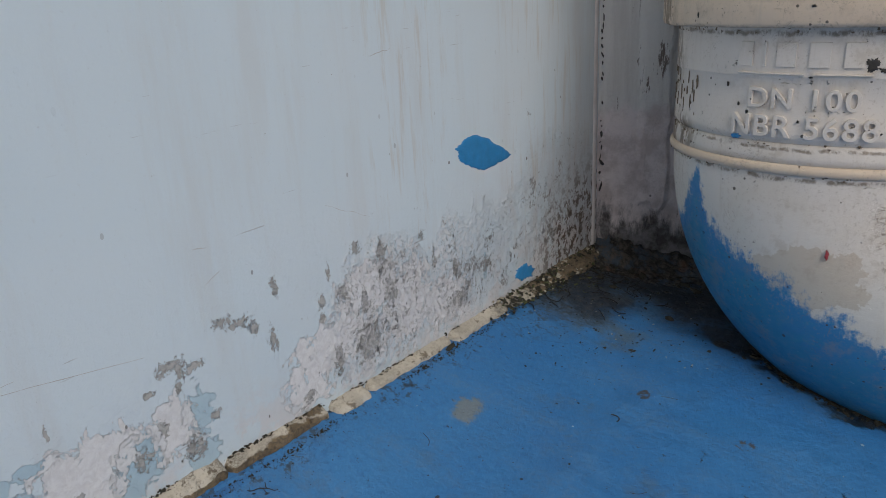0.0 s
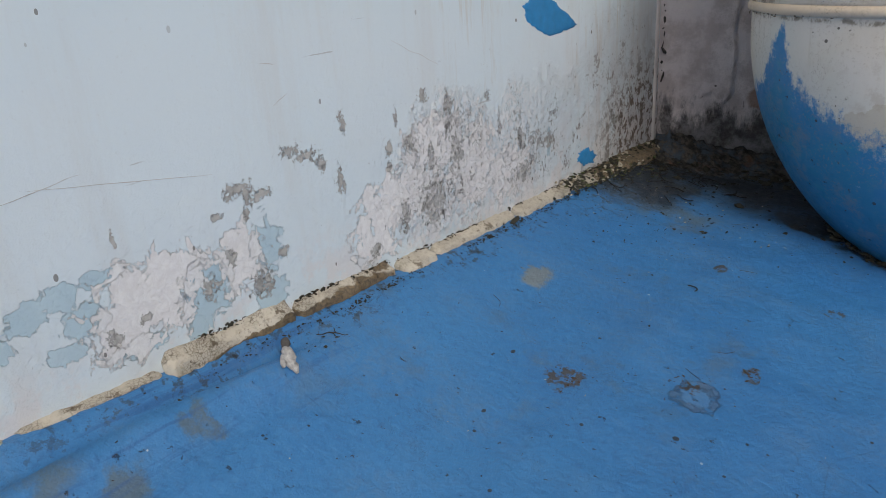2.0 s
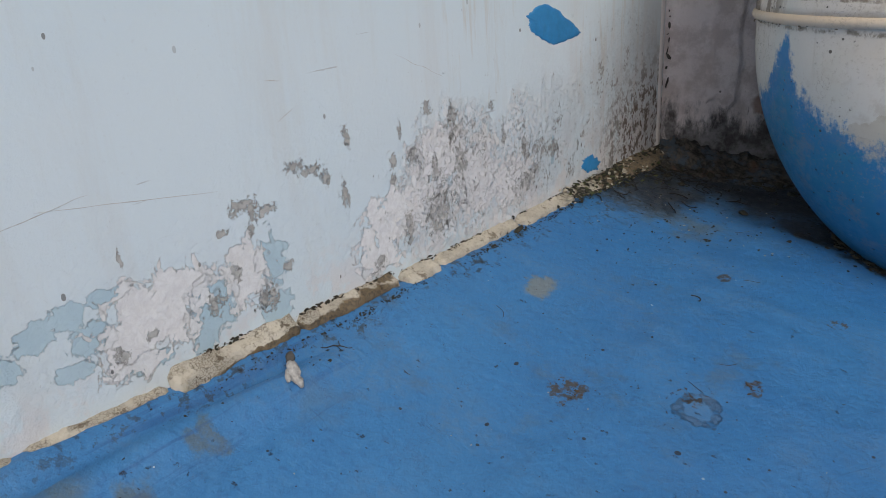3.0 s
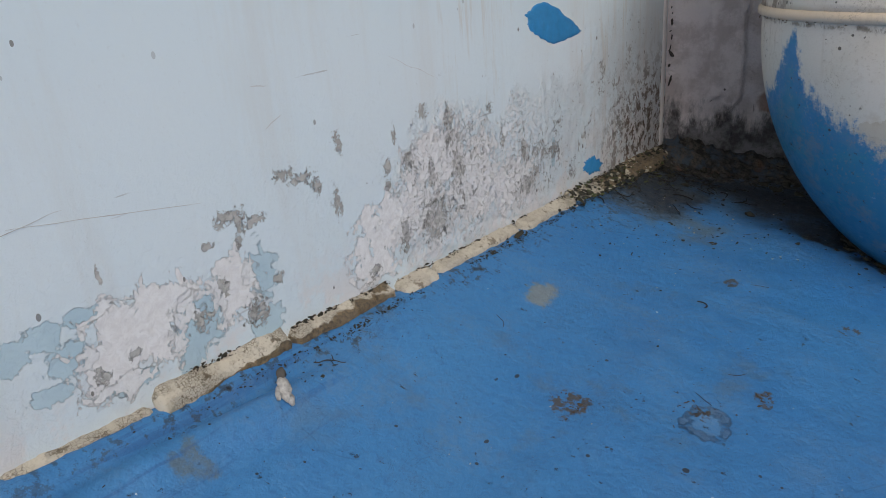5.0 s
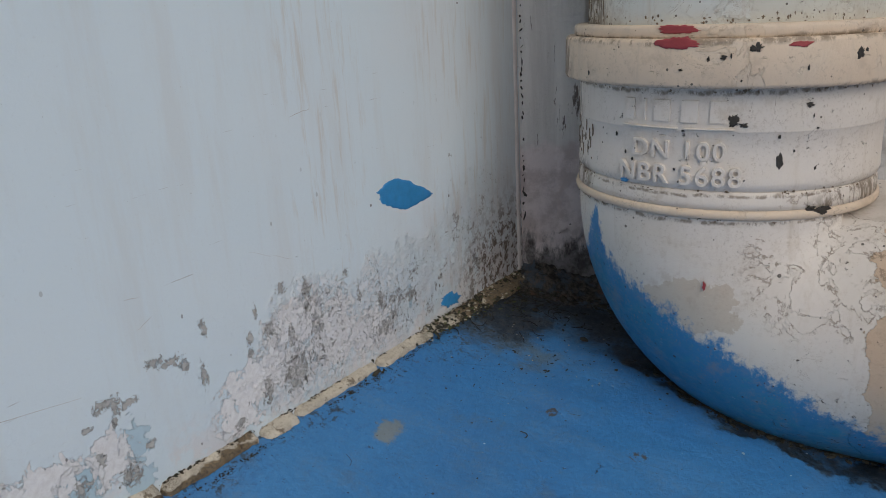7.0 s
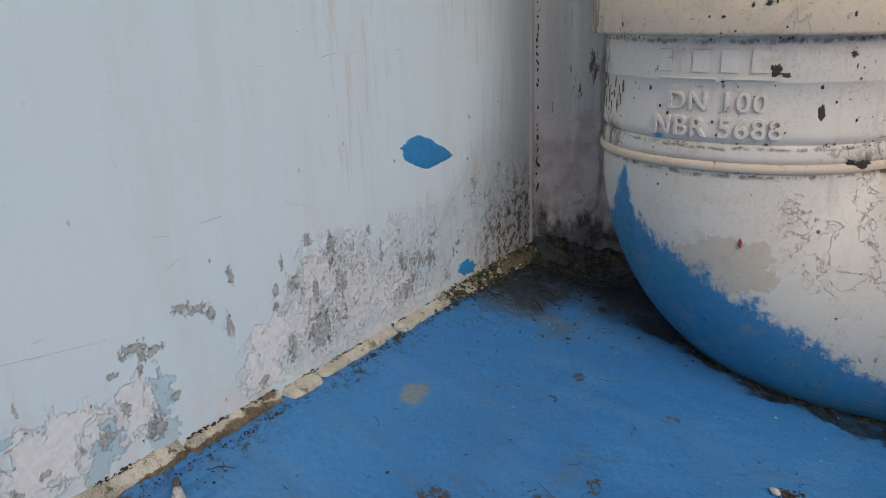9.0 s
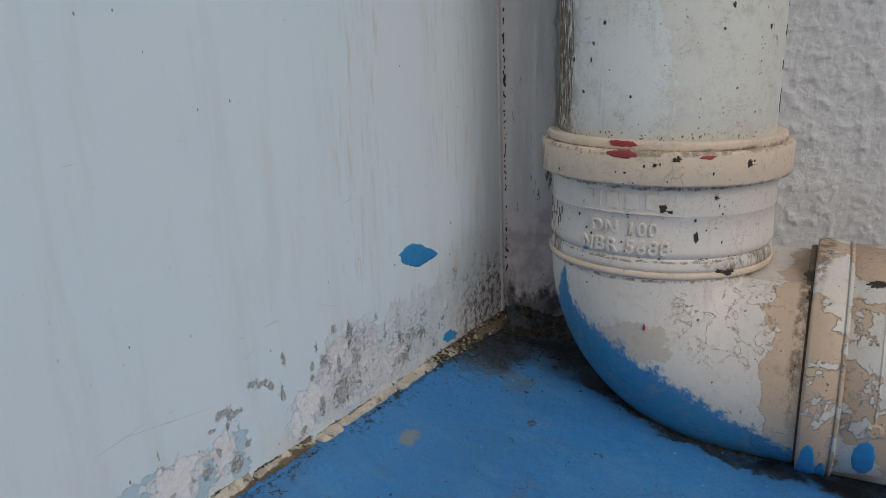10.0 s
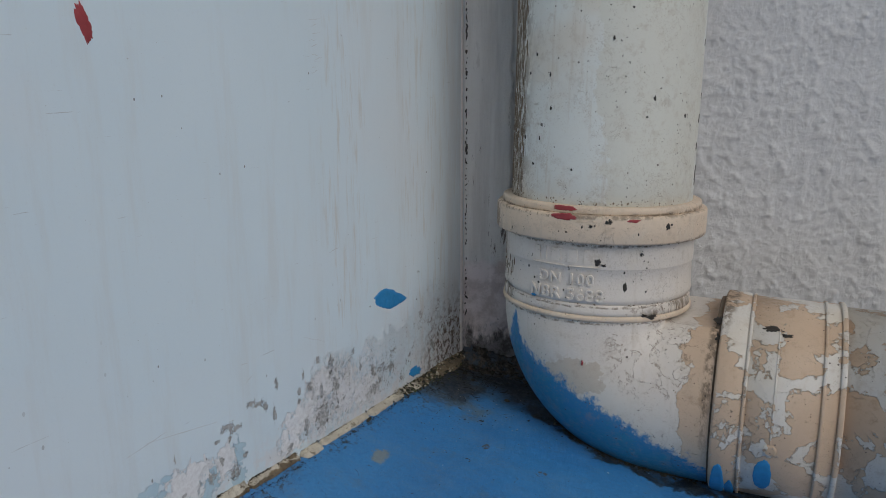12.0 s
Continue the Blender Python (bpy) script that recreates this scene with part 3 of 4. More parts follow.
# a low heap of old dirt where the floor meets the back wall
def heap_paint():
    m = Mat("corner_muck", 0.9)
    a, b = m.noise(90, 8, 0.7), m.noise(330, 8, 0.72, shift=4)
    c = m.mix(m.step(b, 0.40, 0.62), (0.018, 0.017, 0.016), (0.115, 0.10, 0.085))
    c = m.mix(m.mul(m.step(a, 0.48, 0.60), m.step(b, 0.62, 0.48), 0.8), c, (0.075, 0.105, 0.14))
    c = m.mix(m.mul(m.step(m.noise(120, 6, shift=9), 0.60, 0.68), 0.6), c, (0.15, 0.08, 0.05))
    c = m.mix(m.mul(m.specks(330, 0.12, 0.2, 3.0), 0.8), c, (0.55, 0.55, 0.54))
    m.bump(m.add(b, m.mul(a, 0.6)), 0.0012)
    return m.done(c)


def heap(s, o):
    p = CORNER + U * s + OUT * o
    x, y = max(0.0005, p.x), p.y
    t = max(0.0, 1 - o / (0.026 + 0.008 * noise.noise((s * 60, 2, 0))))
    lump = 0.0022 * noise.noise((s * 150, o * 150, 1)) + 0.0012 * noise.noise((s * 420, o * 420, 6)) + 0.0006 * noise.noise((s * 1000, o * 1000, 3))
    h = 0.009 * (0.75 + 0.5 * noise.noise((s * 45, 5, 0))) * t ** 1.3
    return (x, y, floor_point(x, y)[2] - 0.003 * (t <= 0) - 0.0006 + h + lump * min(1.0, 3 * t))


dirt_heap = grid_mesh("dirt_heap", [0.0008 * i for i in range(240)], [-0.001 + 0.0008 * i for i in range(45)], heap, heap_paint())
tagged(dirt_heap, "heap of black crumbly dirt along the foot of the back wall", "dirt", kind="stuff")

# sealant bead down the corner
M_BEAD = plain("corner_sealant", (0.64, 0.585, 0.57), 0.6, 0.25, 120)
M_GAP = plain("groove_dirt", (0.07, 0.06, 0.055), 0.9, 0.5, 400)
bm = bmesh.new()
prev = None
for i in range(240):
    z = -0.02 + i * 0.0105 if i > 60 else -0.02 + i * 0.005
    w = 0.0014 + 0.0005 * noise.noise((0, 0, z * 60))
    row = [bm.verts.new((w * math.sin(a) * 0.8 - 0.0004, 0.3445 + 1.3 * w * math.cos(a), z)) for a in [math.pi * k / 8 for k in range(9)]]
    if prev:
        for a, b, c, d in zip(prev, prev[1:], row[1:], row):
            bm.faces.new((a, b, c, d))
    prev = row
tagged(link("corner_trim", bm, M_BEAD), "thin painted sealant bead down the wall corner", "trim", kind="structure")
bm = bmesh.new()
rnd = random.Random(5)
for i in range(150):
    z = 0.04 + i * 0.0034 + rnd.uniform(0, 0.002)
    if rnd.random() < 0.92:
        n0 = len(bm.verts)
        chunk(bm, (0.0014 + rnd.uniform(0, 0.0008), 0.3475, z), rnd.uniform(0.0003, 0.0008), rnd)
        bm.verts.ensure_lookup_table()
        k = rnd.uniform(1.5, 7)
        for v in bm.verts[n0:]:
            v.co.z = z + (v.co.z - z) * k
tagged(link("corner_grime", bm, M_GAP), "black grime lodged in the groove beside the corner bead", "grime", kind="stuff")

# ---- mortar bead along the wall foot, in broken lengths ----
def mortar_paint():
    m = Mat("cream_mortar", 0.85)
    x, y = m.axis(0), m.axis(1)
    g1, g2, fine = m.noise(80, 6, 0.65), m.noise(45, 6, 0.62, shift=4), m.noise(800, 7, 0.72, shift=2)
    c = m.mix(g1, (0.50, 0.455, 0.37), (0.70, 0.65, 0.56))
    c = m.mix(m.mul(m.step(fine, 0.5, 0.62), 0.45), c, (0.34, 0.29, 0.21))
    c = m.mix(m.mul(m.step(m.noise(260, 8, 0.74, shift=15), 0.56, 0.61), 0.75), c, (0.14, 0.10, 0.06))
    m.warp(0.004, 240, 6, 0.66)
    brown = m.most(m.blob((0.004, 0.144, 0.0190), (0.02, 0.022, 0.0030)), m.blob((0.004, 0.160, 0.0225), (0.02, 0.006, 0.003)), m.mul(m.step(y, 0.262, 0.305), 0.6), m.blob((0.004, 0.118, 0.0205), (0.02, 0.020, 0.0018)))
    c = m.mix(m.mul(m.step(m.add(brown, m.mul(g2, 0.9)), 0.56, 0.74), 0.88), c, m.mix(m.step(fine, 0.42, 0.6), (0.065, 0.040, 0.018), (0.20, 0.14, 0.07)))
    net = m.cells(1500, "Distance", "DISTANCE_TO_EDGE", (1, 0.8, 1.3), 1.3)
    craze = m.mul(m.step(net, 0.09, 0.02), m.step(m.noise(150, 5, shift=7), 0.42, 0.52), m.step(y, 0.17, 0.13, 0.3, 1.0))
    c = m.mix(m.mul(craze, 0.6), c, (0.15, 0.11, 0.07))
    olive = m.mul(m.step(x, 0.0028, 0.0042), m.step(y, 0.14, 0.12), m.step(m.noise(60, 5, shift=9), 0.34, 0.50))
    c = m.mix(m.mul(olive, 0.8), c, (0.20, 0.165, 0.075))
    m.bump(m.add(m.mul(g1, 0.6), m.mul(craze, -0.6), m.mul(fine, 0.5)), 0.0008)
    return m.done(c)


M_MORTAR = mortar_paint()


def mortar(y0, y1, tall, wide, seed):
    bm = bmesh.new()
    n = max(6, int((y1 - y0) / 0.0012))
    prev = None
    for i in range(n + 1):
        t = i / n
        y = y0 + (y1 - y0) * t
        end = min(1.0, 40 * min(t, 1 - t) + 0.6)
        h = tall * end * (0.95 + 0.12 * noise.noise((y * 70, seed, 0)) + 0.07 * noise.noise((y * 500, seed, 1)))
        w = wide * end * (0.9 + 0.25 * noise.noise((y * 70, seed, 4)) + 0.14 * noise.noise((y * 420, seed, 8)))
        z = base_height(y) - 0.0005
        row = []
        for k in range(8):
            s = k / 7
            q = 0.00025 * noise.noise((y * 400, k * 0.8, seed)) + 0.0002 * noise.noise((y * 1500, k * 2.3, seed))
            belly = 0.10 * math.sin(s * math.pi) + 0.16 * max(0.0, 1 - abs(s - 0.7) / 0.3)
            row.append(bm.verts.new((-0.0006 + (w + 0.0006) * (s + belly * 0.5) + q, y, z + h * (1 - s + belly) + q - 0.004 * (k == 7))))
        if prev:
            for a, b, c, d in zip(prev, prev[1:], row[1:], row):
                bm.faces.new((a, b, c, d))
        else:
            bm.faces.new(row)
        prev = row
    bm.faces.new(prev)
    return bm


edge = empty("mortar_edge", "broken cream mortar bead, cracked and mossy, along the wall foot", "mortar")
MORTAR = ((0.02, 0.062, 0.0016, 0.002), (0.064, 0.0925, 0.0018, 0.0022), (0.0935, 0.128, 0.0056, 0.0036), (0.1285, 0.164, 0.0046, 0.0034), (0.166, 0.181, 0.0034, 0.0054), (0.182, 0.225, 0.0032, 0.0036), (0.226, 0.262, 0.0036, 0.0050), (0.263, 0.30, 0.0042, 0.0062), (0.301, 0.346, 0.0055, 0.0078))
for k, (y0, y1, tall, wide) in enumerate(MORTAR):
    part("mortar_piece", mortar(y0, y1, tall, wide, k * 3.7), M_MORTAR, edge)

# ---- pipes ----
M_PIPE = pipe_paint("pipe_white_paint", cut=1.60, tint=(0.66, 0.675, 0.64), grimy=[((0.047, 0.305, 0.2), (0.030, 0.09, 0.60))], cream=((0.135, 0.29, 0.25), (0.026, 0.06, 0.16), (0.64, 0.63, 0.56)))
M_ELBOW = pipe_paint("elbow_paint", bare=[((0.192, 0.323, 0.04), (0.040, 0.4, 0.4))], cut=1.56, blue=True, grimy=[((0.047, 0.32, 0.105), (0.014, 0.06, 0.02)), ((0.148, 0.31, 0.078), (0.016, 0.05, 0.006)), ((0.1, 0.32, 0.0726), (0.08, 0.09, 0.0012)), ((0.1, 0.32, 0.0815), (0.08, 0.09, 0.0010)), ((0.052, 0.30, 0.08), (0.016, 0.06, 0.010)), ((0.1, 0.32, 0.1145), (0.08, 0.09, 0.0014)), ((0.1725, 0.31, 0.05), (0.004, 0.07, 0.06))], cream=((0.103, 0.269, 0.0425), (0.018, 0.02, 0.0095), (0.54, 0.45, 0.36)), flaky=((0.142, 0.285, 0.058), (0.028, 0.03, 0.03)))
M_COLLAR = pipe_paint("collar_paint", cut=1.50, tint=(0.63, 0.505, 0.385), grimy=[((0.1, 0.32, 0.1155), (0.09, 0.09, 0.0024)), ((0.1, 0.32, 0.0720), (0.08, 0.08, 0.0022)), ((0.048, 0.32, 0.12), (0.012, 0.06, 0.02)), ((0.1, 0.32, 0.1305), (0.09, 0.09, 0.0022))])
M_COUPLING = pipe_paint("coupling_paint", cut=0.97, blue=False, tint=(0.61, 0.58, 0.54), grimy=[((0.176, 0.32, 0.09), (0.006, 0.05, 0.03)), ((0.2, 0.33, 0.088), (0.03, 0.04, 0.008))])
M_RED, M_BLACK, M_BLUE = plain("red_paint", (0.32, 0.045, 0.05), 0.5, 0.25), plain("black_tar", (0.03, 0.025, 0.02), 0.4, 0.4), plain("blue_paint", (0.035, 0.235, 0.50), 0.5, 0.25, 260)

AXIS = Matrix.Translation((0.0997, 0.323, 0.1)) @ Vector((0, 0, 1)).rotation_difference(Vector((0.002, 0.0323, 1))).to_matrix().to_4x4() @ Matrix.Translation((0, 0, -0.1))
PHI, HUB = radians(4.0), Vector((0.1, 0.323, 0.0268))
FLAT = Matrix.Translation(HUB) @ Matrix.Rotation(PHI, 4, "Z") @ Matrix.Rotation(radians(90), 4, "Y")

tagged(link("downpipe", turned([(0.0478, 0.11), (0.0508, 0.11), (0.0508, 0.15), (0.0508, 0.3), (0.0508, 0.7), (0.0508, 2.4), (0.0478, 2.4)], AXIS), M_PIPE), "white painted plastic downpipe, scuffed and streaked, standing in the elbow", "pipe")

elbow = empty("pipe_elbow", "plastic pipe elbow, white paint flaking, blue paint on its underside", "pipe elbow")
part("socket", turned([(0.0510, 0.0800), (0.0524, 0.0816), (0.0533, 0.0828), (0.0536, 0.0845), (0.0533, 0.0860), (0.0531, 0.0930), (0.0530, 0.1000), (0.0534, 0.1005), (0.0535, 0.1010), (0.0535, 0.1160)], AXIS), M_ELBOW, elbow)
part("collar", turned(soft_band(0.0534, 0.0592, 0.1145, 0.1295, 0.0014), AXIS), M_COLLAR, elbow, "raised cream socket collar with red paint marks")
part("lip", turned(soft_band(0.0510, 0.0560, 0.1290, 0.1335, 0.0012), AXIS), M_COLLAR, elbow)
part("ring", turned([(0.0500, 0.0815), (0.0526, 0.0812), (0.0531, 0.0800), (0.0533, 0.0775), (0.0533, 0.0752), (0.0500, 0.0752)], AXIS), M_ELBOW, elbow, "moulded ring below the lettering")
part("rim", turned([(0.0500, 0.0754), (0.0534, 0.0754), (0.0542, 0.0747), (0.0544, 0.0737), (0.0541, 0.0727), (0.0533, 0.0721), (0.0500, 0.0720)], AXIS), M_COLLAR, elbow, "bare beige rim below the ring, edged with brown dirt")

# the bend, of short radius, creased on its inner side
BR, BEND_R, BEND_TOP = 0.0532, 0.0442, 0.0710
bm = bmesh.new()
rings = []
for i in range(-2, 37):
    th = max(0.0, min(1.0, i / 30)) * math.pi / 2
    row = []
    for k in range(96):
        a = 2 * math.pi * k / 96
        rho = max(0.0004, BEND_R - BR * math.cos(a))
        u, z = BEND_R - rho * math.cos(th), BEND_TOP - rho * math.sin(th)
        if i < 0:
            z += 0.004 * -i
        if i > 30:
            u += 0.0046 * (i - 30)
        lateral = BR * math.sin(a)
        lean = 0.0323 * (z - 0.1) * (1 - th / (math.pi / 2))
        row.append(bm.verts.new((HUB.x + u * math.cos(PHI) - lateral * math.sin(PHI), HUB.y + u * math.sin(PHI) + lateral * math.cos(PHI) + lean * 0.5, z)))
    rings.append(row)
for a, b in zip(rings, rings[1:]):
    for k in range(96):
        bm.faces.new((a[k], a[(k + 1) % 96], b[(k + 1) % 96], b[k]))
part("bend", bm, M_ELBOW, elbow)


def on_socket(r, dz=0.0):
    def f(a, z, h):
        return AXIS @ Vector(((r + h) * math.cos(a), (r + h) * math.sin(a), z + dz))
    return f


def lettering(text, a0, a1, z0, z1, r):
    cu = bpy.data.curves.new("lettering", "FONT")
    cu.body, cu.extrude, cu.bevel_depth = text, 0.03, 0.012
    cu.space_character, cu.offset = 1.12, 0.004
    tmp = new("lettering", cu)
    bpy.context.view_layer.update()
    me = bpy.data.meshes.new_from_object(tmp.evaluated_get(bpy.context.evaluated_depsgraph_get()))
    bpy.data.objects.remove(tmp)
    bm = bmesh.new()
    bm.from_mesh(me)
    bpy.data.meshes.remove(me)
    bmesh.ops.subdivide_edges(bm, edges=[e for e in bm.edges if e.calc_length() > 0.12], cuts=2)
    lo = [min(v.co[i] for v in bm.verts) for i in range(3)]
    hi = [max(v.co[i] for v in bm.verts) for i in range(3)]
    put = on_socket(r)
    return bend(bm, lambda x, y, z: put(a0 + (x - lo[0]) / (hi[0] - lo[0]) * (a1 - a0), z0 + (y - lo[1]) / (hi[1] - lo[1]) * (z1 - z0), -0.0004 + 0.0015 * (z - lo[2]) / (hi[2] - lo[2])))


part("lettering", lettering("DN 100", radians(-108), radians(-75), 0.0915, 0.0975, 0.0530), M_ELBOW, elbow, "raised moulded letters", False)
part("lettering", lettering("NBR 5688", radians(-113), radians(-69.5), 0.0832, 0.0897, 0.0535), M_ELBOW, elbow, "raised moulded letters", False)


def block(a0, a1, z0, z1, r, h):
    bm = bmesh.new()
    n = 5
    put = on_socket(r)
    rows = [[bm.verts.new(put(a0 + (a1 - a0) * i / n, z, hh)) for z, hh in ((z0, -0.0005), (z0 + 0.0002, h), (z1 - 0.0002, h), (z1, -0.0005))] for i in range(n + 1)]
    for a, b in zip(rows, rows[1:]):
        for k in range(3):
            bm.faces.new((a[k], a[k + 1], b[k + 1], b[k]))
    bm.faces.new(rows[0])
    bm.faces.new(rows[-1])
    return bm


for a, w in ((-112.5, 6.5), (-104, 2.4), (-100, 7.5), (-90.5, 7.5), (-81, 7.0)):
    part("maker_mark", block(radians(a), radians(a + w - 1.8), 0.1034, 0.1106, 0.0534, 0.0007), M_ELBOW, elbow, "raised maker's mark block", False)
for a, w in ((-112.5, 21), (-89, 16)):
    part("maker_mark", block(radians(a), radians(a + w), 0.1012, 0.1018, 0.0534, 0.0009), M_ELBOW, elbow, "raised line below the maker's mark", False)

# the coupling and the pipe along the wall
M_JOINT = plain("joint_dirt", (0.18, 0.135, 0.095), 0.9, 0.6, 500)
coupling = empty("pipe_coupling", "beige plastic pipe coupling with flaking white paint, on the floor", "pipe coupling")
part("sleeve", turned([(0.0500, 0.0735), (0.0545, 0.0735), (0.0545, 0.132), (0.0500, 0.132)], FLAT), M_COUPLING, coupling)
part("flange", turned([(0.0500, 0.0728), (0.0548, 0.0728), (0.0558, 0.0733), (0.0562, 0.0742), (0.0560, 0.0800), (0.0553, 0.0850), (0.0544, 0.0868)], FLAT), M_COUPLING, coupling)
part("joint_dirt", turned([(0.0490, 0.0700), (0.0520, 0.0702), (0.0524, 0.0720), (0.0524, 0.0732), (0.0490, 0.0735)], FLAT), M_JOINT, coupling, "black dirt in the joint of the pipes")
part("rib", turned(soft_band(0.0545, 0.0557, 0.0864, 0.0882, 0.0006), FLAT), M_COUPLING, coupling)
part("rib", turned(soft_band(0.0545, 0.0554, 0.1218, 0.1236, 0.0006), FLAT), M_COUPLING, coupling)
part("rib", turned(soft_band(0.0545, 0.0556, 0.1295, 0.1322, 0.0007), FLAT), M_COUPLING, coupling)
tagged(link("drain_pipe", turned([(0.0470, 0.125), (0.0532, 0.125), (0.0532, 0.25), (0.0532, 0.6), (0.0532, 1.0), (0.0470, 1.0)], FLAT), M_COUPLING), "beige plastic drain pipe with flaking white paint, lying on the floor", "pipe")

# ---- paint marks ----
put = lambda x, y, h: Vector((h, x, y))
tagged(link("paint_splash", bend(splash(0.2530, 0.0757, 0.0182, 0.0055, 1.0, 0.17, -0.25, steps=140, point=0.62), put), M_BLUE), "bright blue paint splash on the white wall", "paint splash")
tagged(link("paint_splash", bend(splash(0.280, 0.0215, 0.0068, 0.0033, 4.0, 0.45, -0.3), put), M_BLUE), "small blue paint dab at the foot of the wall", "paint splash")
tagged(link("paint_splash", bend(splash(0.0685, 0.2185, 0.0022, 0.0068, 7.0, 0.35, 0.25), put), M_RED), "small red paint mark on the white wall", "paint splash")


def mark(name, a, z, ra, rz, r, mat, label, seed, jag=0.35):
    ob = link(name, bend(splash(a, z, ra / r, rz, seed, jag), on_socket(r)), mat)
    return tagged(ob, label, name.replace("_", " "))


mark("paint_splash", radians(-92), 0.1283, 0.0062, 0.0018, 0.0592, M_RED, "red paint mark on the socket collar", 2.0)
mark("paint_splash", radians(-92.5), 0.1322, 0.0068, 0.0013, 0.0560, M_RED, "red paint mark on the collar's lip", 3.0)
mark("paint_splash", radians(-57), 0.1275, 0.0030, 0.0009, 0.0592, M_RED, "faint red paint mark on the socket collar", 5.0)
mark("tar_spot", radians(-73.5), 0.1045, 0.0016, 0.0018, 0.0534, M_BLACK, "black tar spot on the elbow", 6.0, 0.6)
mark("tar_spot", radians(-57.5), 0.0915, 0.0011, 0.0024, 0.0530, M_BLACK, "black tar drip on the elbow", 8.0, 0.4)
mark("tar_spot", radians(-38), 0.1240, 0.0013, 0.0016, 0.0592, M_BLACK, "black tar spot on the socket collar", 9.0, 0.6)

# ---- loose dirt and small things ----
M_MUCK, M_CRUMB = plain("black_moss", (0.035, 0.033, 0.024), 0.95, 0.6, 900), plain("pale_crumbs", (0.42, 0.38, 0.30), 0.9, 0.5, 900)
M_GREEN = plain("green_moss", (0.075, 0.085, 0.035), 0.95, 0.6, 900)
M_HAIR = plain("dark_fibre", (0.03, 0.025, 0.022), 0.6, 0.3, 900)


def ground(x, y):
    return floor_point(x, y)[2]


def litter(name, n, spot, lo, hi, mat, label, category, seed):
    """Many crumbs lying on the floor; spot(rnd) gives a place or None."""
    rnd, bm = random.Random(seed), bmesh.new()
    while n:
        at = spot(rnd)
        if at is None:
            continue
        n -= 1
        s = lo + (hi - lo) * rnd.random() ** 3
        chunk(bm, (at[0], at[1], ground(*at) + 0.2 * s), s, rnd)
    return tagged(link(name, bm, mat, smooth=False), label, category, kind="stuff")


def by_wall(rnd):
    y = 0.348 - abs(rnd.gauss(0, 0.036))
    return (0.003 + abs(rnd.gauss(0, 0.0042)) * (1 + 1.2 * max(0, (y - 0.27) / 0.08)), y)


def in_corner(rnd):
    s, o = rnd.uniform(0.0, 0.13), abs(rnd.gauss(0, 0.014)) + 0.001
    p = CORNER + U * s + OUT * o
    return (p.x, p.y) if p.x > 0.002 else None


def drift(rnd):
    x, y = rnd.gauss(0.035, 0.016), rnd.gauss(0.275, 0.018)
    return (x, y) if x > 0.004 and y < 0.34 else None


def under_pipe(rnd):
    """Along the line where the elbow and the lying pipe meet the floor."""
    u = rnd.uniform(-0.03, 0.15)
    x, y = HUB.x + u * math.cos(PHI), HUB.y - 0.035
    for _ in range(3):
        drop = BEND_TOP - floor_point(x, y)[2]
        rho = math.hypot(max(0.0, BEND_R - u), drop)
        q = (BEND_R - rho) / BR
        if abs(q) >= 1:
            return None
        y = HUB.y + u * math.sin(PHI) - BR * math.sqrt(1 - q * q)
    return (x + rnd.gauss(0, 0.001), y + 0.0015 - abs(rnd.gauss(0, 0.0022)))


def all_over(rnd):
    return (rnd.uniform(0.01, 0.17), rnd.uniform(0.03, 0.30))


def along_wall(rnd):
    return (0.004 + abs(rnd.gauss(0, 0.005)), rnd.choice((0.085, 0.13, 0.165, 0.2, 0.235)) + rnd.gauss(0, 0.012))


litter("moss_clump", 750, by_wall, 0.00012, 0.0008, M_MUCK, "black mossy dirt heaped along the wall foot", "dirt", 1)
litter("moss_clump", 420, in_corner, 0.0005, 0.0030, M_MUCK, "black mossy dirt filling the floor corner", "dirt", 2)
litter("moss_clump", 130, by_wall, 0.0003, 0.0009, M_GREEN, "green moss crumbs along the wall foot", "moss", 3)
litter("grit", 200, drift, 0.0001, 0.0006, M_MUCK, "dark grit drifted on the blue floor near the corner", "grit", 4)
litter("grit", 40, drift, 0.0001, 0.0004, M_CRUMB, "pale paint crumbs on the blue floor near the corner", "grit", 5)
# packed densely so that real grit also stands in for the pipe's contact shadow
litter("grit", 1100, under_pipe, 0.0003, 0.0018, M_MUCK, "dark grit under the pipe elbow, deepening its contact shadow", "grit", 6)
litter("grit", 260, all_over, 0.00008, 0.0005, M_MUCK, "scattered dark grit on the blue floor", "grit", 7)
litter("grit", 110, all_over, 0.00008, 0.00035, M_CRUMB, "scattered pale crumbs on the blue floor", "grit", 8)
litter("grit", 170, along_wall, 0.0001, 0.0004, M_MUCK, "dark grit along the wall foot", "grit", 9)


def fibre(points, r, mat, label, name="fibre", category="fibre"):
    """A thin strand through the points, lying on the floor where z is None."""
    cu = bpy.data.curves.new(name, "CURVE")
    cu.dimensions, cu.bevel_depth, cu.bevel_resolution = "3D", r, 1
    sp = cu.splines.new("NURBS")
    sp.points.add(len(points) - 1)
    for p, q in zip(sp.points, points):
        p.co = (q[0], q[1], ground(q[0], q[1]) + r * 0.6 + (q[2] if len(q) > 2 else 0), 1)
    sp.use_endpoint_u, sp.order_u, cu.resolution_u = True, 3, 5
    tmp = new(name, cu)
    me = bpy.data.meshes.new_from_object(tmp.evaluated_get(bpy.context.evaluated_depsgraph_get()))
    bpy.data.objects.remove(tmp)
    me.name = name
    me.materials.clear()
    me.materials.append(mat)
    return tagged(new(name, me), label, category)


